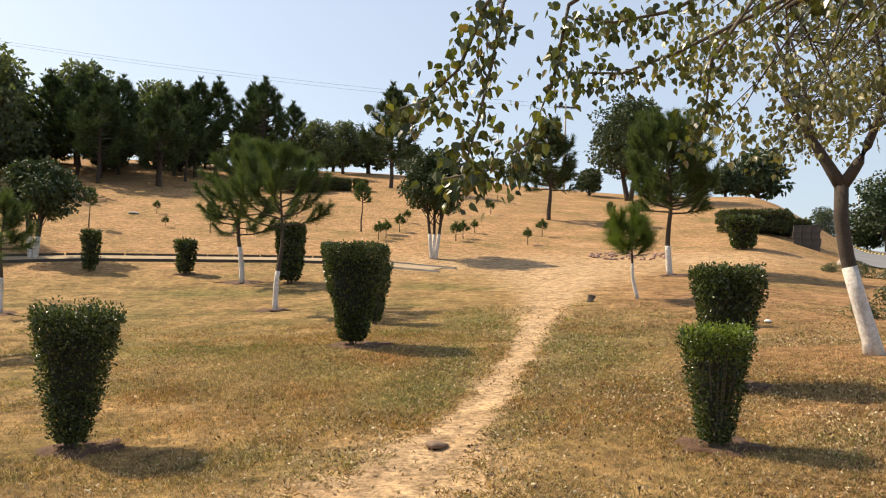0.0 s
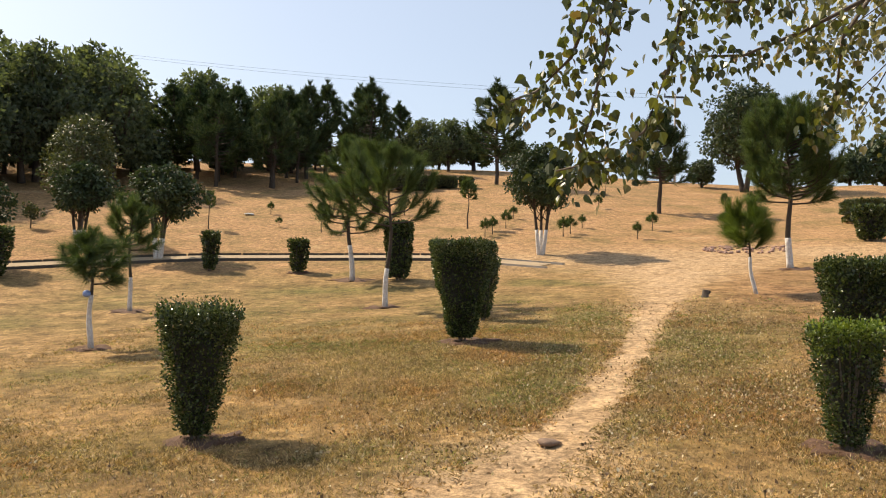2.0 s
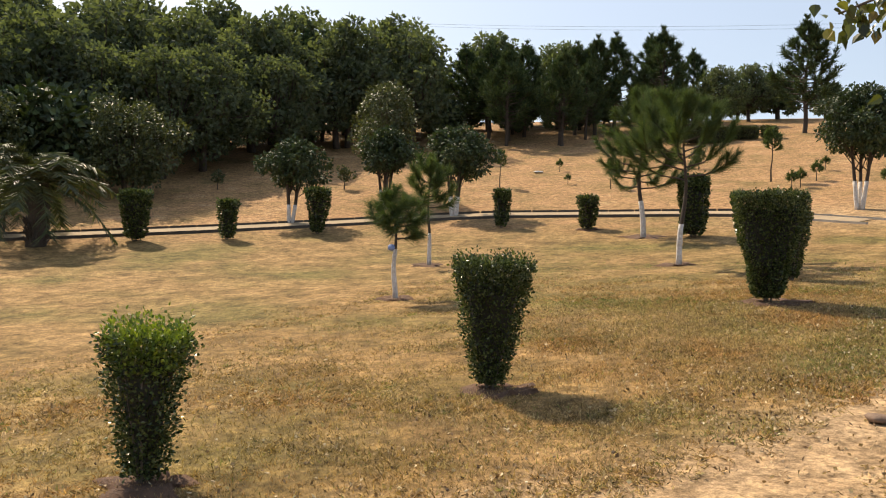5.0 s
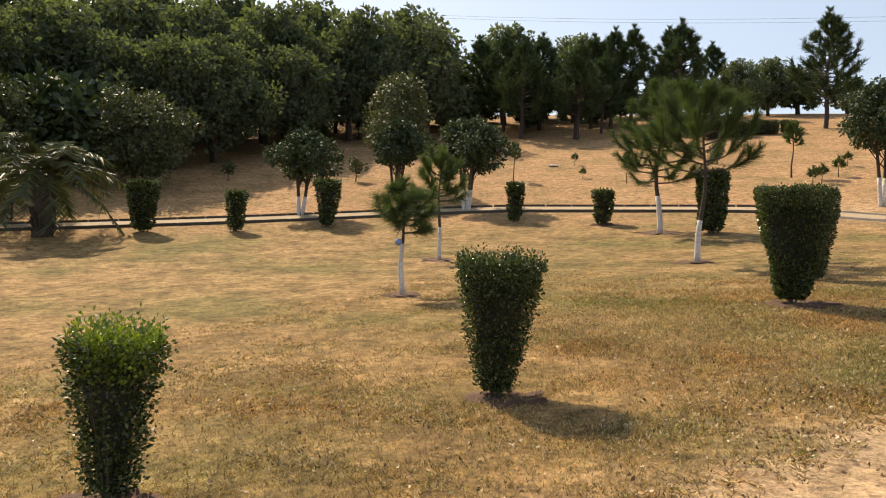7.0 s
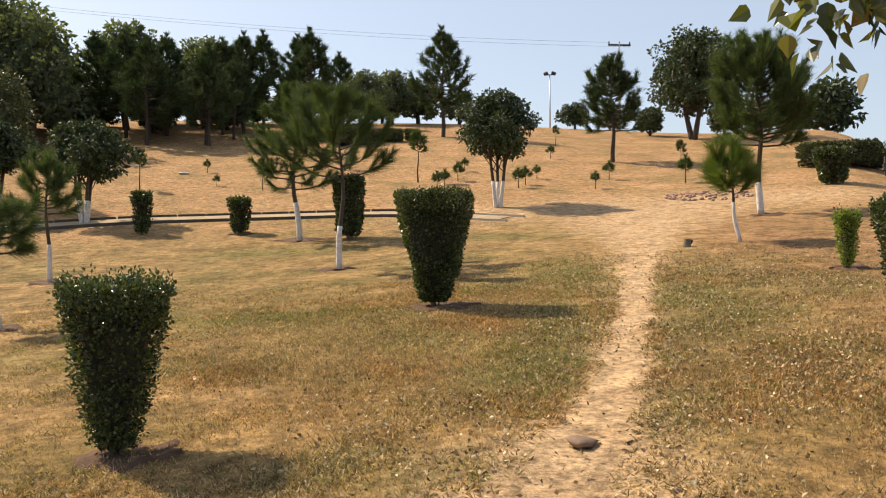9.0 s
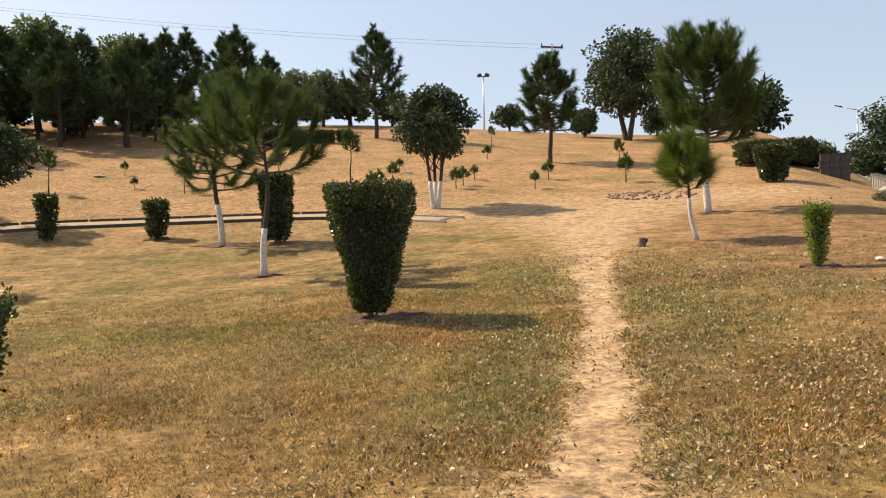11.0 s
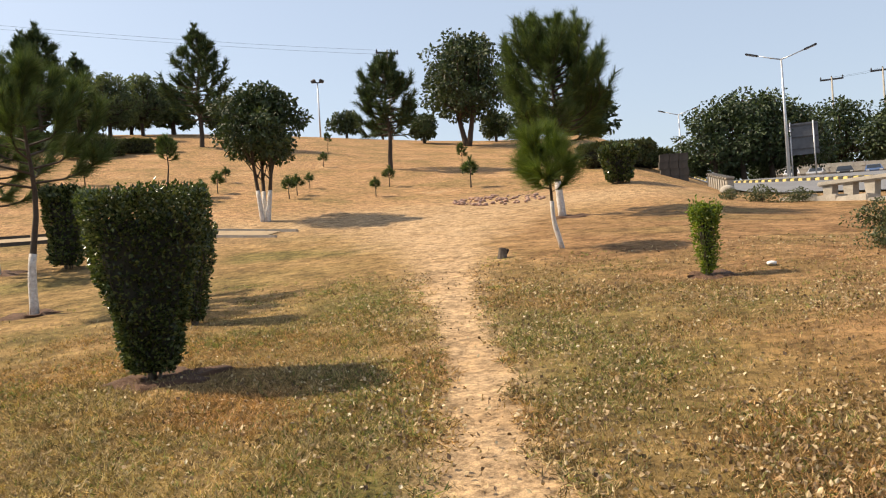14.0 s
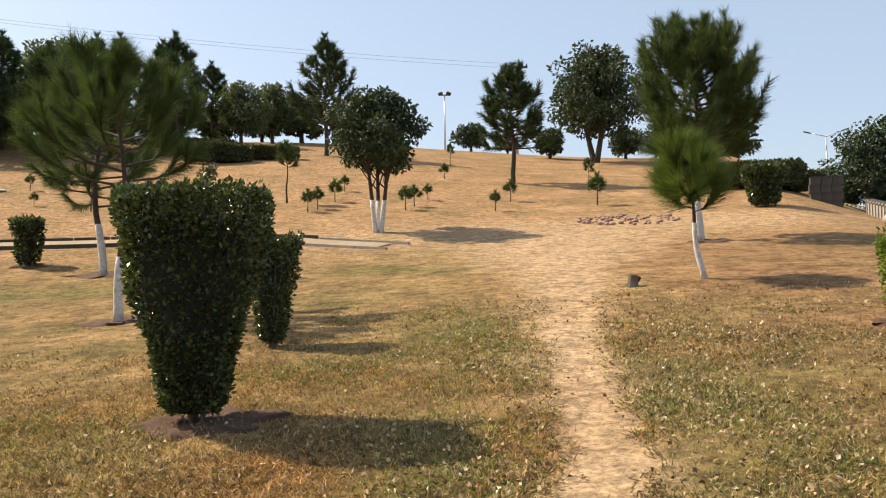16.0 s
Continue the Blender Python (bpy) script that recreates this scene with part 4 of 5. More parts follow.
def along(line, step):
    """Points every step metres along a smoothed line, each with its heading."""
    pts = np.array(line, float)
    for _ in range(2):
        q = [pts[0]]
        for a, b in zip(pts[:-1], pts[1:]):
            q += [a * 0.75 + b * 0.25, a * 0.25 + b * 0.75]
        pts = np.array(q + [pts[-1]])
    seg = np.hypot(*np.diff(pts, axis=0).T)
    s = np.concatenate([[0], np.cumsum(seg)])
    d = np.arange(step / 2, s[-1], step)
    xy = np.stack([np.interp(d, s, pts[:, 0]), np.interp(d, s, pts[:, 1])], 1)
    g = np.gradient(xy, axis=0)
    return xy, np.arctan2(g[:, 1], g[:, 0])


walkway = thing("kerbed_walk", "narrow concrete walk between low kerbs darkened for shade", "path", kind="structure")
slab = Shape()
xy, hd = along(KERB, 1.0)
for off, hgt in ((-0.55, 0.10), (0.55, 0.12)):
    for (x, y), a in zip(xy, hd):
        px, py = x - math.sin(a) * off, y + math.cos(a) * off
        # Dark colour stands in for shade on the kerb faces; the eastern end stays pale.
        k = part("kerb_stone", Shape().box(-0.495, 0.495, -0.045, 0.045, -0.15, hgt if x < -3.4 else 0.06, 0.012), M_CONCRETE_DARK if x < -3.4 else M_CONCRETE, walkway)
        k.matrix_basis = pose(px, py, gz(px, py), 0, -math.degrees(math.atan2(gz(px + math.cos(a), py + math.sin(a)) - gz(px, py), 1.0)), math.degrees(a))
vs = []
for (x, y), a in zip(xy, hd):
    for off in (-0.49, 0.49):
        px, py = x - math.sin(a) * off, y + math.cos(a) * off
        vs.append((px, py, gz(px, py) + (0.05 if x < -3.4 else 0.014)))
part("slab", Shape().add(vs, [(2 * i, 2 * i + 1, 2 * i + 3, 2 * i + 2) for i in range(len(xy) - 1)]), M_DUST, walkway)
# ---- overhanging branch ----
def heart_leaves(rng, pos, size):
    """Broad heart-shaped leaves hanging from their stalks."""
    n = len(pos)
    d = unit(rng.normal(0, 0.5, (n, 3)) + np.array([0, 0, -0.9]))
    s = unit(np.cross(d, rng.normal(0, 1, (n, 3))))
    u = np.cross(s, d)
    L = size * rng.uniform(0.7, 1.25, (n, 1))
    W = L * rng.uniform(0.7, 0.95, (n, 1))
    b = pos + d * 0.025
    return np.stack([b, b + d * L * 0.12 + s * W * 0.36 + u * W * 0.12, b + d * L * 0.42 + s * W * 0.5 + u * W * 0.16, b + d * L * 0.75 + s * W * 0.25 + u * W * 0.06, b + d * L * 1.08,
                     b + d * L * 0.75 - s * W * 0.25 + u * W * 0.06, b + d * L * 0.42 - s * W * 0.5 + u * W * 0.16, b + d * L * 0.12 - s * W * 0.36 + u * W * 0.12], 1)


def overhanging_tree():
    rng = np.random.default_rng(81)
    ob = thing("shade_tree", "tree with heart-shaped leaves on branches hanging over the path", "tree")
    ob.location = (0.24, -0.09, -0.045)
    tx, ty = 4.7, -2.2
    base = gz(tx, ty)
    trunk = bent((tx, ty, base - 0.1), (4.2, -1.6, 3.0), (0.12, 0, 0), 6)
    part("trunk", Shape().tube(trunk, [0.19, 0.17, 0.155, 0.145, 0.14, 0.135, 0.13], 10), M_BARK, ob, smooth_faces=True)
    part("limb", Shape().tube(bent((4.2, -1.6, 3.0), (2.6, 1.10, 3.20), (0, 0, 0.25), 6), [0.10, 0.09, 0.075, 0.06, 0.05, 0.04, 0.03], 8), M_BARK, ob, smooth_faces=True)
    part("limb", Shape().tube(bent((4.2, -1.6, 3.0), (1.40, 0.10, 3.20), (0, 0, 0.2), 6), [0.08, 0.06, 0.045, 0.035, 0.028, 0.02, 0.015], 8), M_BARK, ob, smooth_faces=True)
    part("limb", Shape().tube(bent((4.2, -1.6, 3.0), (5.0, -2.6, 5.0), (0, 0, 0.2), 6), [0.11, 0.10, 0.09, 0.08, 0.06, 0.04, 0.02], 8), M_BARK, ob, smooth_faces=True)
    twigs = [
        [(1.40, 0.10, 3.20), (0.98, 0.25, 2.71), (0.87, 0.33, 2.46), (0.73, 0.35, 2.33), (0.58, 0.29, 2.26)],
        [(1.34, 0.15, 3.14), (1.05, 0.27, 2.73), (1.01, 0.32, 2.49), (0.95, 0.38, 2.23), (0.91, 0.36, 2.07)],
        [(1.87, 0.62, 3.20), (1.35, 0.68, 2.87), (1.28, 0.56, 2.49), (1.17, 0.52, 2.19), (1.00, 0.42, 2.05), (0.81, 0.42, 2.01)],
        [(2.62, 1.09, 3.14), (1.94, 1.11, 2.79), (1.62, 0.85, 2.60), (1.38, 0.77, 2.58)],
        [(2.39, 0.97, 3.20), (2.10, 1.09, 2.74), (2.09, 1.17, 2.47), (2.03, 1.22, 2.33)],
        [(2.39, 0.97, 3.26), (1.87, 0.91, 2.93), (1.57, 0.74, 2.81), (1.34, 0.62, 2.79)],
    ]
    leaves = Shape()
    for tw, count in zip(twigs, (215, 180, 290, 170, 125, 180)):
        p = np.array(tw)
        part("twig", Shape().tube(tw, [0.011 * (1 - 0.75 * i / (len(tw) - 1)) + 0.001 for i in range(len(tw))], 6), M_BARK_PALE, ob, smooth_faces=True)
        f = rng.uniform(0.25, 1, count) * (len(tw) - 1) * 0.9999
        i0 = f.astype(int)
        pos = p[i0] + (p[i0 + 1] - p[i0]) * (f - i0)[:, None]
        clump = rng.normal(0, 0.055, (count, 3))
        leaves.many(heart_leaves(rng, pos + clump * 0.9, 0.044), [(0, 1, 2, 3, 4), (0, 4, 5, 6, 7)])
    canopy = [((3.4, 0.6, 3.15), (1.1, 0.9, 0.35), 900), ((2.4, 0.5, 3.0), (0.6, 0.5, 0.2), 330), ((4.6, -2.0, 4.2), (2.2, 2.0, 1.2), 1500)]
    for c, r, n in canopy:
        pos, d = ellipsoid_points(rng, n, c, r, 0.1)
        leaves.many(heart_leaves(rng, pos, 0.06), [(0, 1, 2, 3, 4), (0, 4, 5, 6, 7)])
    part("foliage", leaves, M_LEAF_HEART, ob)
    spray = Shape()
    hang = bent((4.2, -1.6, 3.0), (3.1, 2.9, 3.7), (0.3, 0, 0.4), 8)
    part("limb", Shape().tube(hang, [0.08 * (1 - 0.8 * i / 8) + 0.004 for i in range(9)], 7), M_BARK, ob, smooth_faces=True)
    for i in range(26):
        c = Vector((rng.uniform(2.35, 4.0), rng.uniform(2.3, 3.5), rng.uniform(2.65, 4.1)))
        part("twig", Shape().tube(bent(hang[rng.integers(4, 9)], c, (0, 0, 0.12), 4), [0.012, 0.009, 0.007, 0.005, 0.003], 5), M_BARK, ob)
        pos, d = ellipsoid_points(rng, 75, c, (0.30, 0.30, 0.26), 0.05)
        spray.many(heart_leaves(rng, pos, 0.05), [(0, 1, 2, 3, 4), (0, 4, 5, 6, 7)])
    # Sunlight on this spray is put into a paler leaf colour.
    part("outer_foliage", spray, M_LEAF_PALE, ob, "leaves in a paler colour for sunlight")


overhanging_tree()


def leaning_tree():
    """The tree by the road: leaning whitewashed trunk, forked limbs, a thin pale crown."""
    rng = np.random.default_rng(83)
    ob = thing("leaning_tree", "leaning tree with whitewashed trunk and thin pale crown", "tree")
    x, y = 5.99, 7.52
    ob.matrix_basis = pose(x, y, gz(x, y)) @ Matrix.Scale(0.77, 4)
    line = [(0.06, 0, -0.15), (-0.02, 0, 0.25), (-0.20, 0.02, 0.9), (-0.38, 0.03, 1.6), (-0.47, 0.03, 2.2), (-0.46, 0.03, 2.8)]
    part("trunk", Shape().tube(line, [0.175, 0.135, 0.12, 0.115, 0.115, 0.11], 12), M_BARK, ob, smooth_faces=True)
    part("whitewashed_foot", Shape().tube([(0.06, 0, -0.12), (-0.02, 0, 0.25), (-0.20, 0.02, 0.9), (-0.34, 0.028, 1.42)], [0.185, 0.142, 0.127, 0.122], 12), M_WHITEWASH, ob, "whitewashed lower trunk", smooth_faces=True)
    forks = [((-0.46, 0.03, 2.75), (-1.35, 0.2, 4.3), 0.115), ((-0.46, 0.03, 2.75), (0.1, -0.3, 4.2), 0.11), ((0.1, -0.3, 4.2), (1.0, -0.6, 5.4), 0.05), ((-1.0, 0.15, 4.0), (-1.5, 0.3, 5.4), 0.05),
             ((-0.9, 0.1, 3.5), (-1.0, 0.9, 5.6), 0.05), ((-0.1, -0.2, 3.7), (0.9, 0.5, 4.4), 0.05), ((-1.35, 0.2, 4.3), (-1.6, -0.6, 5.9), 0.04), ((0.1, -0.3, 4.2), (-0.2, -0.2, 6.2), 0.05)]
    for a, b, r in forks:
        part("limb", Shape().tube(bent(a, b, (0.06, 0, -0.08), 6), [r * (1 - 0.6 * i / 6) for i in range(7)], 7), M_BARK, ob, smooth_faces=True)
    crown = Shape()
    for i in range(62):
        c = Vector((rng.uniform(-1.5, 2.1), rng.uniform(-1.6, 1.6), rng.uniform(3.5, 6.6)))
        a = Vector(forks[i % 8][1])
        part("branchlet", Shape().tube(bent(a, c, (0, 0, -0.1), 4), [0.016, 0.012, 0.009, 0.006, 0.003], 5), M_BARK, ob)
        pos, d = ellipsoid_points(rng, 140, c, (0.55, 0.55, 0.38), 0.1)
        crown.many(leaf_quads(rng, pos, d, 0.085, 0.055, 0.6), LEAF)
    part("crown", crown, M_LEAF_PALE, ob)


leaning_tree()

# ---- road side ----
def road():
    near = [(34, -60), (27, 0), (19.56, 12.84), (17.29, 26.32), (16.73, 31.32), (18.45, 38.34), (23.23, 50.39), (31.57, 70.45), (44.27, 100.58)]
    far = [(70, -60), (62, 0), (52.05, 20.66), (45.91, 36.58), (43.27, 50.56), (41.68, 58.56), (41.59, 66.57), (43.53, 76.55), (51.29, 100.63)]
    xy, _ = along(near, 1.5)
    xf, _ = along(far, 1.5)
    n, cols = len(xy), 14
    vs = []
    for i in range(n):
        j = i * (len(xf) - 1) / (n - 1)
        b = xf[int(j)] + (xf[min(int(j) + 1, len(xf) - 1)] - xf[int(j)]) * (j - int(j))
        for k in range(cols + 1):
            p = xy[i] + (b - xy[i]) * k / cols
            vs.append((p[0], p[1], gz(*p) + 0.07))
    fs = [(i * (cols + 1) + k, i * (cols + 1) + k + 1, (i + 1) * (cols + 1) + k + 1, (i + 1) * (cols + 1) + k) for i in range(n - 1) for k in range(cols)]
    part("road", Shape().add(vs, fs), M_ASPHALT, None, smooth_faces=True)
    return tagged(bpy.data.objects["road"], "grey asphalt road beside the park", "road", kind="structure")


road()


def kerb_line(line, step, first, label):
    ob = thing("painted_kerb", label, "kerb", kind="structure")
    xy, hd = along(line, step)
    meshes = [Shape().box(-step * 0.47, step * 0.47, -0.12, 0.12, -0.1, 0.16, 0.02).mesh("kerb_block", m) for m in (M_YELLOW, M_BLACK)]
    for i, ((x, y), a) in enumerate(zip(xy, hd)):
        k = new("kerb_block", meshes[(i + first) % 2])
        k.parent = ob
        k.matrix_basis = pose(x, y, gz(x, y) + 0.04, 0, 0, math.degrees(a))


kerb_line([(23.6, 28.0), (24.0, 33.0), (24.4, 38.5), (25.0, 47.6), (26.6, 57.0)], 0.4, 0, "kerb blocks painted yellow and black along the road")


def bollard(x, y, turn):
    """A precast concrete kerb post with a chamfered head."""
    ob = thing("concrete_bollard", "weathered precast concrete block at the road edge", "bollard", "blocks along the road edge")
    ob.matrix_basis = pose(x, y, gz(x, y), 0, 0, turn)
    part("block", Shape().box(-0.13, 0.13, -0.20, 0.20, -0.1, 0.52, 0.04), M_CONCRETE, ob)
    part("cap", Shape().box(-0.16, 0.16, -0.24, 0.24, 0.52, 0.60, 0.02), M_CONCRETE, ob)


def balustrade(x, y, turn, count, gap):
    """A run of squat concrete posts under one heavy coping, on a cracked footing."""
    ob = thing("concrete_balustrade", "weathered concrete balustrade with squat posts beside the road", "balustrade")
    ob.matrix_basis = pose(x, y, gz(x, y) - 0.12, 0, 0, turn)
    for i in range(count):
        m = pose(i * gap, 0, 0)
        part("post", Shape().add([(m @ Vector((sx * (0.17 if z else 0.12), sy * 0.13, z)))[:] for z in (0.0, 0.5) for sx, sy in ((-1, -1), (1, -1), (1, 1), (-1, 1))],
                                 [(3, 2, 1, 0), (4, 5, 6, 7), (0, 1, 5, 4), (1, 2, 6, 5), (2, 3, 7, 6), (3, 0, 4, 7)]), M_CONCRETE, ob)
    part("coping", Shape().box(-0.3, (count - 1) * gap + 0.3, -0.2, 0.2, 0.5, 0.63, 0.03), M_CONCRETE, ob, "dusty yellowish coping")
    part("footing", Shape().box(-0.9, (count - 1) * gap + 0.4, -0.35, 0.3, -0.3, 0.0, 0.04), M_CONCRETE, ob)


balustrade(15.3, 24.9, -72, 8, 0.68)
for i in range(9):
    bollard(15.6 + 0.22 * i, 31.4 + 0.62 * i, -20)
low = thing("roadside_wall", "low weathered concrete edge under the roadside blocks", "wall", kind="structure")
for i in range(6):
    k = part("slab", Shape().box(-0.25, 0.25, -0.55, 0.55, -0.3, 0.22, 0.03), M_CONCRETE, low)
    k.matrix_basis = pose(14.7 + 0.16 * i, 25.6 - 1.15 * i, gz(14.7, 25.6 - 1.15 * i) - 0.08, 0, 4 * (i % 3) - 3, 10 + 5 * (i % 2))


def street_lamp(x, y, h, turn):
    """A steel mast with two arms and flat lamp heads."""
    ob = thing("street_lamp", "tall grey steel street lamp with two arms", "street lamp", "street lamps")
    ob.matrix_basis = pose(x, y, gz(x, y), 0, 0, turn)
    part("mast", Shape().tube([(0, 0, -0.2), (0, 0, h * 0.5), (0, 0, h)], [0.13, 0.10, 0.06], 10), M_STEEL, ob, smooth_faces=True)
    part("base_plate", Shape().box(-0.2, 0.2, -0.2, 0.2, -0.02, 0.06, 0.01), M_STEEL, ob)
    for s in (-1, 1):
        part("arm", Shape().tube([(0, 0, h - 0.05), (s * 0.6, 0, h + 0.12), (s * 1.5, 0, h + 0.42)], [0.05, 0.045, 0.035], 8), M_STEEL, ob, smooth_faces=True)
        head = part("lamp_head", Shape().box(-0.42, 0.42, -0.13, 0.13, -0.05, 0.06, 0.03, pose(s * 1.85, 0, h + 0.52, 0, -s * 18, 0)), M_IRON, ob)
        part("lens", Shape().box(-0.3, 0.3, -0.09, 0.09, -0.065, -0.052, 0.0, pose(s * 1.85, 0, h + 0.52, 0, -s * 18, 0)), M_LENS, head)


street_lamp(31.91, 54.07, 8.1, -32)
street_lamp(41.86, 91.85, 8.2, -25)


def floodlight_mast(x, y, h):
    ob = thing("floodlight_mast", "thin grey mast with floodlights on the hill crest", "lamp")
    ob.matrix_basis = pose(x, y, gz(x, y))
    part("mast", Shape().tube([(0, 0, -0.3), (0, 0, h)], [0.10, 0.06], 8), M_STEEL, ob, smooth_faces=True)
    part("crossbar", Shape().box(-0.55, 0.55, -0.05, 0.05, h - 0.12, h - 0.02, 0.01), M_IRON, ob)
    for s in (-1, 1):
        part("floodlight", Shape().box(-0.24, 0.24, -0.18, 0.18, -0.14, 0.14, 0.04, pose(s * 0.42, -0.1, h + 0.06, 30, s * 25, 0)), M_IRON, ob)


floodlight_mast(0.94, 86.855, 6.5)


def utility_pole(x, y, h, turn):
    ob = thing("utility_pole", "steel power pole with a crossarm and insulators", "utility pole", "power line")
    ob.matrix_basis = pose(x, y, gz(x, y), 0, 0, turn)
    part("pole", Shape().tube([(0, 0, -0.5), (0, 0, h)], [0.15, 0.10], 8), M_CONCRETE, ob, smooth_faces=True)
    part("crossarm", Shape().box(-1.3, 1.3, -0.07, 0.07, h - 0.35, h - 0.15, 0.01), M_IRON, ob)
    for k in (-1.2, 0, 1.2):
        part("insulator", Shape().tube([(k, 0, h - 0.15), (k, 0, h - 0.05), (k, 0, h + 0.15)], [0.05, 0.10, 0.05], 8), M_IRON, ob, smooth_faces=True)


utility_pole(8.73, 92.11, 11.3, 15)
utility_pole(62.2, 93.11, 12.5, -30)
utility_pole(66.64, 89.95, 13.0, -30)


def wire(a, b, sag):
    ob = part("power_line", Shape().tube(bent(a, b, (0, 0, -sag), 16), [0.011] * 17, 4), M_IRON)
    return tagged(ob, "thin sagging overhead power line", "power line", "overhead wires")


top = gz(8.73, 92.11) + 11.3
for k, dz in ((-1.1, 0.1), (1.1, -0.5)):
    wire((8.73 + k, 92.11, top + dz), (-95 + k, 60.0, top + 6 + dz), 2.0)
for k in (0, 1.2):
    wire((62.2 + k, 93.11, gz(62.2, 93.11) + 12.5), (66.64 + k, 89.95, gz(66.64, 89.95) + 13.0), 0.1)


def sign_board(x, y, turn):
    """A road sign seen from behind: panel with battens on two posts."""
    ob = thing("road_sign", "grey back of a large road sign on posts", "road sign")
    ob.matrix_basis = pose(x, y, gz(x, y), 0, 0, turn)
    for px in (-0.9, 0.9):
        part("post", Shape().tube([(px, 0, -0.3), (px, 0, 5.0)], [0.06, 0.06], 8), M_STEEL, ob, smooth_faces=True)
    part("panel", Shape().box(-1.25, 1.25, 0.08, 0.13, 2.2, 4.9, 0.01), M_SIGN, ob)
    for hz in (2.7, 3.7, 4.7):
        part("batten", Shape().box(-1.2, 1.2, 0.02, 0.078, hz - 0.05, hz + 0.05, 0.0), M_IRON, ob)


sign_board(40.79, 66.26, -32)


def car(x, y, turn, colour, label):
    """A parked car: body, cabin glass, wheels with rims, lights."""
    ob = thing("parked_car", label, "car", "cars by the road")
    ob.matrix_basis = pose(x, y, gz(x, y) + 0.08, 0, 0, turn)
    bm = bmesh.new()
    prof = [(-2.0, 0.35), (-2.05, 0.75), (-1.9, 0.92), (-1.0, 0.98), (-0.45, 1.42), (0.75, 1.46), (1.35, 1.02), (1.95, 0.95), (2.05, 0.6), (2.0, 0.35)]
    vs = [(px, s * (0.80 if pz < 1.1 else 0.62), pz) for s in (-1, 1) for px, pz in prof]
    n = len(prof)
    fs = [tuple(range(n)), tuple(range(2 * n - 1, n - 1, -1))] + [(i, n + i, n + (i + 1) % n, (i + 1) % n) for i in range(n)]
    bm.free()
    part("body", Shape().add(vs, fs), colour, ob)
    for s in (-1, 1):
        part("side_window", Shape().add([(-0.85, s * 0.785, 1.05), (1.15, s * 0.785, 1.05), (0.7, s * 0.66, 1.38), (-0.42, s * 0.66, 1.36)], [(0, 1, 2, 3) if s < 0 else (3, 2, 1, 0)]), M_GLASS, ob)
    part("windscreen", Shape().add([(-0.98, -0.66, 1.03), (-0.98, 0.66, 1.03), (-0.51, 0.56, 1.40), (-0.51, -0.56, 1.40)], [(3, 2, 1, 0)]), M_GLASS, ob)
    part("rear_window", Shape().add([(1.30, -0.62, 1.09), (1.30, 0.62, 1.09), (0.86, 0.54, 1.41), (0.86, -0.54, 1.41)], [(0, 1, 2, 3)]), M_GLASS, ob)
    for px in (-1.25, 1.25):
        for s in (-1, 1):
            w = part("wheel", Shape().tube([(px, s * 0.66, 0.30), (px, s * 0.84, 0.30)], [0.31, 0.31], 16), M_RUBBER, ob)
            part("rim", Shape().tube([(px, s * 0.80, 0.30), (px, s * 0.85, 0.30)], [0.19, 0.19], 12), M_STEEL, w)
    for s in (-1, 1):
        part("headlight", Shape().box(-2.07, -1.98, s * 0.6 - 0.15, s * 0.6 + 0.15, 0.68, 0.82, 0.02), M_LENS, ob)


W, S, D, B = paint("white_paint", (0.75, 0.75, 0.74)), paint("silver_paint", (0.45, 0.46, 0.48)), paint("dark_paint", (0.04, 0.045, 0.05)), paint("blue_paint", (0.10, 0.16, 0.30))
for x, y, tn, c, tx in ((44.4, 79.6, 64, W, "white car on the road"), (50.47, 83.81, 56, W, "white car parked under the trees"), (52.29, 82.23, 50, S, "silver car parked by the road"),
                        (54.12, 80.24, 56, D, "dark car parked by the road"), (55.94, 78.25, 56, B, "blue car parked by the road"), (57.76, 76.26, 60, D, "dark car parked by the road")):
    car(x, y, tn, c, tx)

bank = thing("retaining_wall", "rough stone retaining wall behind the parked cars", "wall", kind="structure")
rng = np.random.default_rng(90)
for i in range(26):
    for k in range(4):
        b = part("stone_block", Shape().box(-0.62, 0.62, -0.3, 0.3, 0, 0.52, 0.05), M_CONCRETE, bank)
        x, y = 50.5 + 0.8 * i + 0.4 * (k % 2), 90.0 - 0.78 * i
        b.matrix_basis = pose(x, y + 0.15 * k + rng.uniform(-0.05, 0.05), gz(x, y) + 0.53 * k - 0.1, 0, 0, -44)
old = thing("ruined_wall", "short dark stretch of old stone wall at the slope's end", "wall", kind="structure")
for i in range(3):
    for k in range(4):
        b = part("stone_block", Shape().box(-0.20, 0.20, -0.2, 0.2, 0, 0.33, 0.015), M_CONCRETE_DARK, old)
        b.matrix_basis = pose(15.6 + 0.39 * i + 0.05 * (k % 2), 37.2 - 0.12 * i, gz(15.9, 37.0) + 0.32 * k - 0.25, 0, 0, -16)

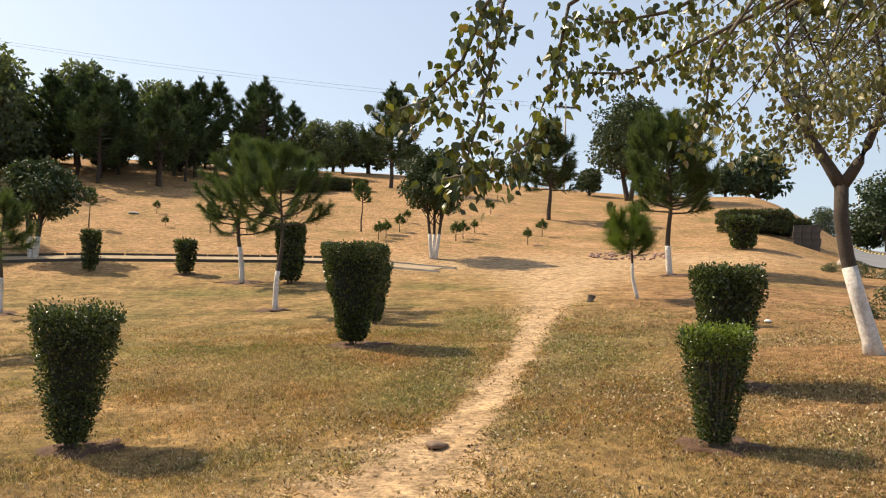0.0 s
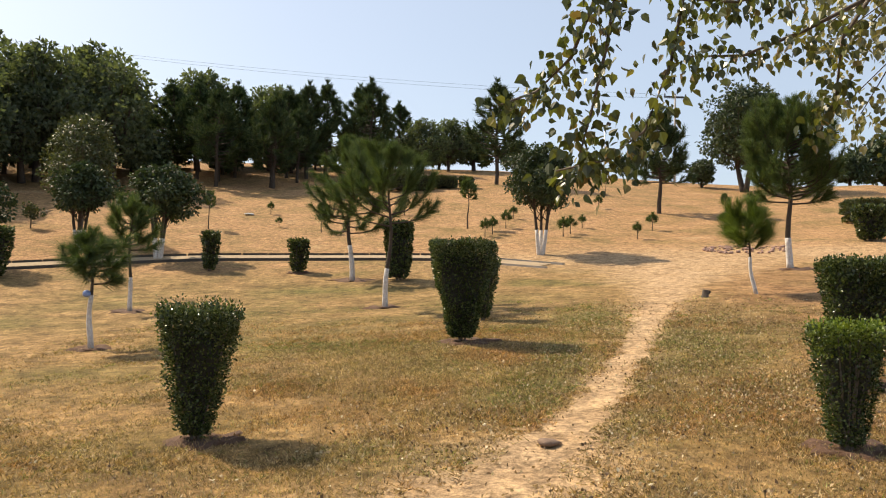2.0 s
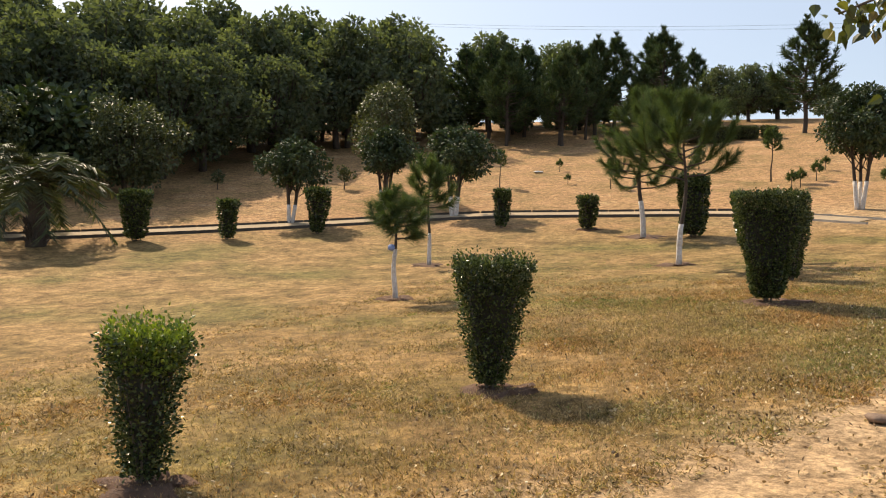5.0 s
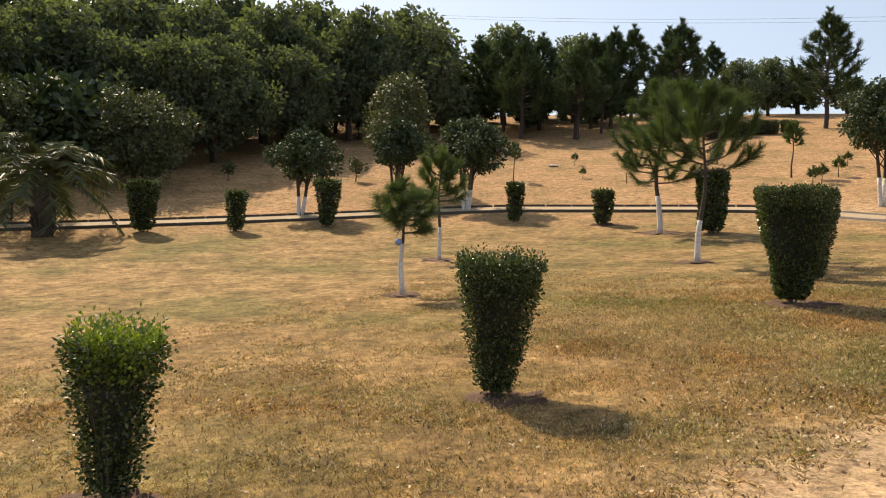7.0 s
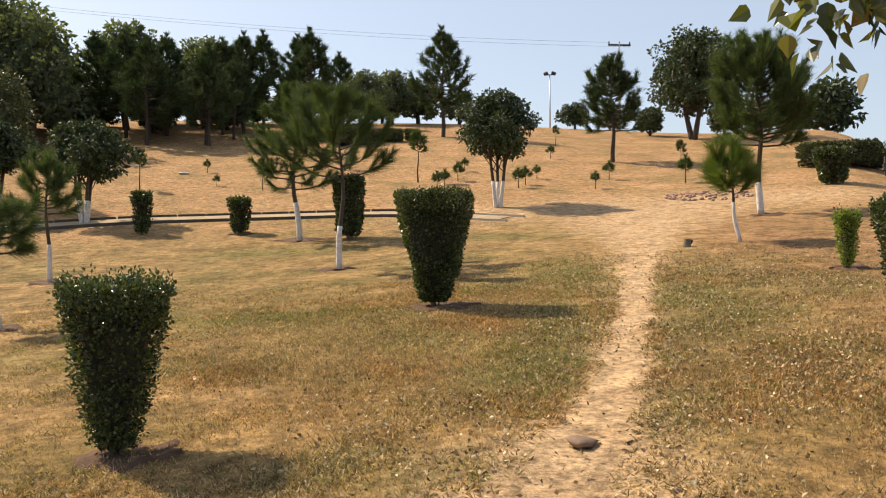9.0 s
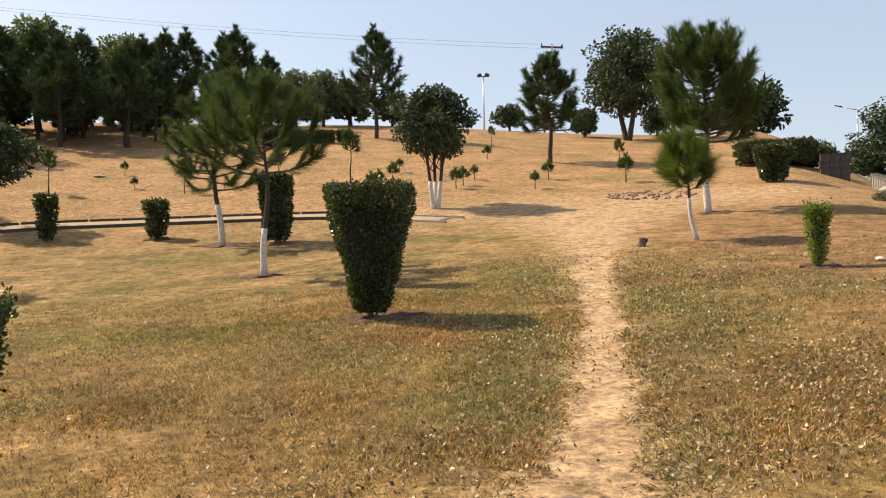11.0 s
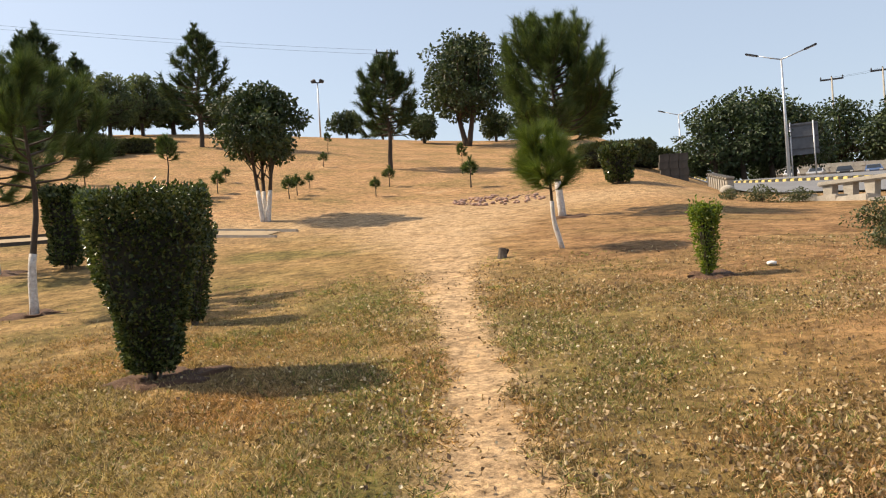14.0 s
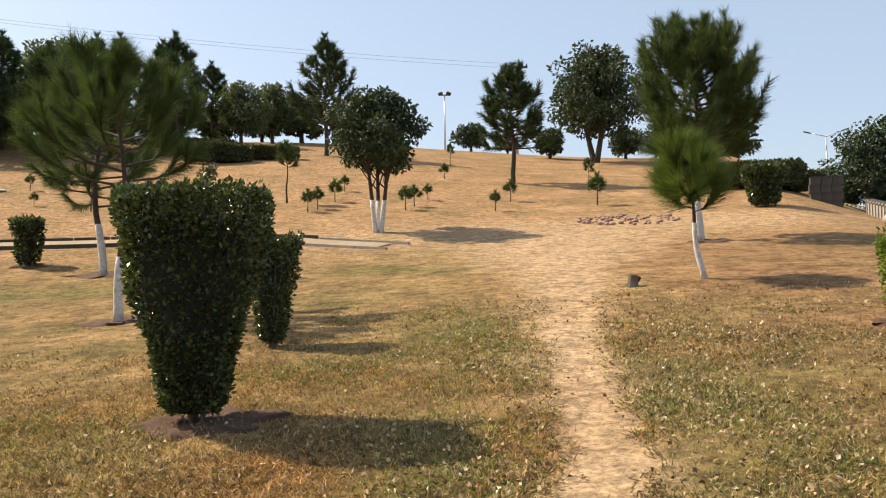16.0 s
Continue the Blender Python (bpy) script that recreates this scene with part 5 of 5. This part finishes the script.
roadside = make_broadleaf("broadleaf_tree", "dense dark roadside tree", 9.0, 4.2, 1.0, 92, lobes=48, leaves=85, leaf=0.38, trunk_r=0.25, lobe=0.28, shell=0.3, group="roadside trees")
plant(roadside, [(35.37, 70.98, 0, 0.85), (38.08, 71, 60, 0.98), (40.78, 71.03, 120, 0.98), (43.38, 72.05, 200, 0.85), (44.2, 107.58, 260, 0.62), (49.22, 106.62, 20, 0.7), (54.26, 104.66, 80, 0.75),
                 (56.38, 93.67, 140, 1.05), (61.42, 90.7, 200, 1.15), (66.47, 86.24, 260, 1.16), (70.53, 80.77, 320, 1.23), (74.53, 75.86, 50, 1.23), (63.33, 99.73, 110, 1.0), (70.4, 94.78, 170, 1.0),
                 (77.46, 88.83, 30, 1.52), (83.53, 81.87, 90, 1.52), (57.3, 101.68, 150, 0.85), (87.57, 72.98, 210, 1.1), (78.62, 66.89, 270, 0.9)])


def pylon(x, y, h, turn):
    """A lattice power pylon: four legs, crossed braces, two crossarms."""
    ob = thing("power_pylon", "tall grey lattice steel power pylon", "pylon")
    ob.matrix_basis = pose(x, y, gz(x, y), 0, 0, turn)
    def corner(k, z):
        w = 5.0 * (1 - 0.8 * z / h)
        return Vector(((1, 1, -1, -1)[k] * w, (1, -1, -1, 1)[k] * w, z))
    for k in range(4):
        part("leg", Shape().tube([corner(k, -0.5), corner(k, h)], [0.16, 0.10], 6), M_STEEL, ob)
        for i in range(7):
            z0, z1 = h * i / 7, h * (i + 1) / 7
            part("brace", Shape().tube([corner(k, z0), corner((k + 1) % 4, z1)], [0.07, 0.07], 4), M_STEEL, ob)
            part("brace", Shape().tube([corner((k + 1) % 4, z0), corner(k, z1)], [0.07, 0.07], 4), M_STEEL, ob)
    for z in (h * 0.72, h * 0.92):
        part("crossarm", Shape().tube([(-6, 0, z), (0, 0, z + 0.8), (6, 0, z)], [0.08, 0.2, 0.08], 6), M_STEEL, ob)


pylon(164.0, 197.0, 50.0, 20)
scrub = make_broadleaf("roadside_shrub", "low green scrub at the road's edge", 0.7, 0.8, 0.05, 93, lobes=10, leaves=120, leaf=0.10, material=M_LEAF_MID, trunk_r=0.03, lobe=0.5, group="roadside scrub")
plant(scrub, [(13.59, 25.69, 0, 0.6), (14.3, 24.89, 50, 0.5), (12.97, 26.48, 150, 0.4), (10.27, 15.98, 200, 0.6), (10.94, 16.26, 100, 0.5), (8.54, 13.6, 250, 0.4)])

# ---- ground cover ----
def scatter(rng, n, x0, x1, y0, y1, keep):
    p = np.stack([rng.uniform(x0, x1, n), rng.uniform(y0, y1, n)], 1)
    return p[rng.uniform(0, 1, n) < keep(p[:, 0], p[:, 1])]


def wave(x, y, f, s):
    return 0.5 + 0.25 * (np.sin(x * f + s) * np.cos(y * f * 0.8 + 2 * s) + np.sin((x + y) * f * 0.6 + 3 * s))


def grass(name, label, material, n, box, keep, length, seed):
    """Short turf: tufts of a few blades each."""
    rng = np.random.default_rng(seed)
    p = np.repeat(scatter(rng, n // 6, *box, keep), 6, axis=0)
    lean = np.repeat(rng.normal(0, 0.45, (len(p) // 6, 3)), 6, axis=0)
    size = np.repeat(rng.uniform(0.55, 1.35, (len(p) // 6, 1)), 6, axis=0)
    p = p + rng.normal(0, 0.026, p.shape)
    pos = np.stack([p[:, 0], p[:, 1], ground(p[:, 0], p[:, 1]) - 0.012], 1)
    d = lean + rng.normal(0, 0.55, (len(p), 3))
    d[:, 2] = np.abs(d[:, 2]) * 0.5 + 0.28
    tri = needles(rng, pos, unit(d), 1.0, 0.0105, 0.1)
    tri[:, 2] = pos + (tri[:, 2] - pos) * length * size
    ob = part(name, Shape().many(tri, [(0, 1, 2)]), material)
    return tagged(ob, label, "grass", kind="stuff")


grass("grass", "short matted straw-coloured turf", M_GRASS, 3800000, (-9.5, 6, -1, 17), lambda x, y: turf_cover(x, y) * closeness(x, y) * (1 - rustiness(x, y)) * (1 - 0.6 * greenness(x, y)), 0.056, 1)
grass("grass", "short matted rusty brown turf", M_GRASS_RED, 2800000, (0.5, 10.5, -1, 17), lambda x, y: turf_cover(x, y) * closeness(x, y) * rustiness(x, y) * (1 - 0.5 * greenness(x, y)), 0.052, 2)
grass("grass", "patches of short green turf", M_GRASS_GREEN, 1100000, (-9, 9, -1, 17), lambda x, y: np.clip(1.3 - bareness(x, y) * 1.5, 0, 1) * np.clip(1.9 * greenness(x, y), 0.15, 1) * closeness(x, y), 0.054, 3)


def fallen(n, box, keep, seed):
    rng = np.random.default_rng(seed)
    p = scatter(rng, n, *box, keep)
    pos = np.stack([p[:, 0], p[:, 1], ground(p[:, 0], p[:, 1]) + 0.012], 1)
    d = rng.normal(0, 1, (len(p), 3))
    d[:, 2] = np.abs(d[:, 2]) * 0.3
    ob = part("fallen_leaves", Shape().many(leaf_quads(rng, pos, unit(d), 0.036, 0.026), LEAF), M_DEADLEAF)
    return tagged(ob, "dry brown fallen leaves strewn over the grass", "leaves", kind="stuff")


edge = lambda x, y: (1 - 0.86 * bareness(x, y)) * np.exp(-((x - np.interp(y, PATH_Y, PATH_X)) / 1.7) ** 2) * np.clip(1.25 - np.abs(y - 4) / 12, 0, 1) * np.clip(wave(x, y, 2.3, 0.6) * 2.2 - 0.5, 0.1, 1)
fallen(75000, (-4, 6, -1, 16), edge, 4)
fallen(80000, (-8, 9, -1, 16), lambda x, y: (1 - 0.8 * bareness(x, y)) * np.clip(wave(x, y, 1.7, 1.3) * 2.4 - 0.6, 0.12, 1) * (0.25 + 0.75 * smooth(0.5, 3.0, x)) * np.clip(1.2 - np.hypot(x - 3, y - 4) / 12, 0, 1), 5)
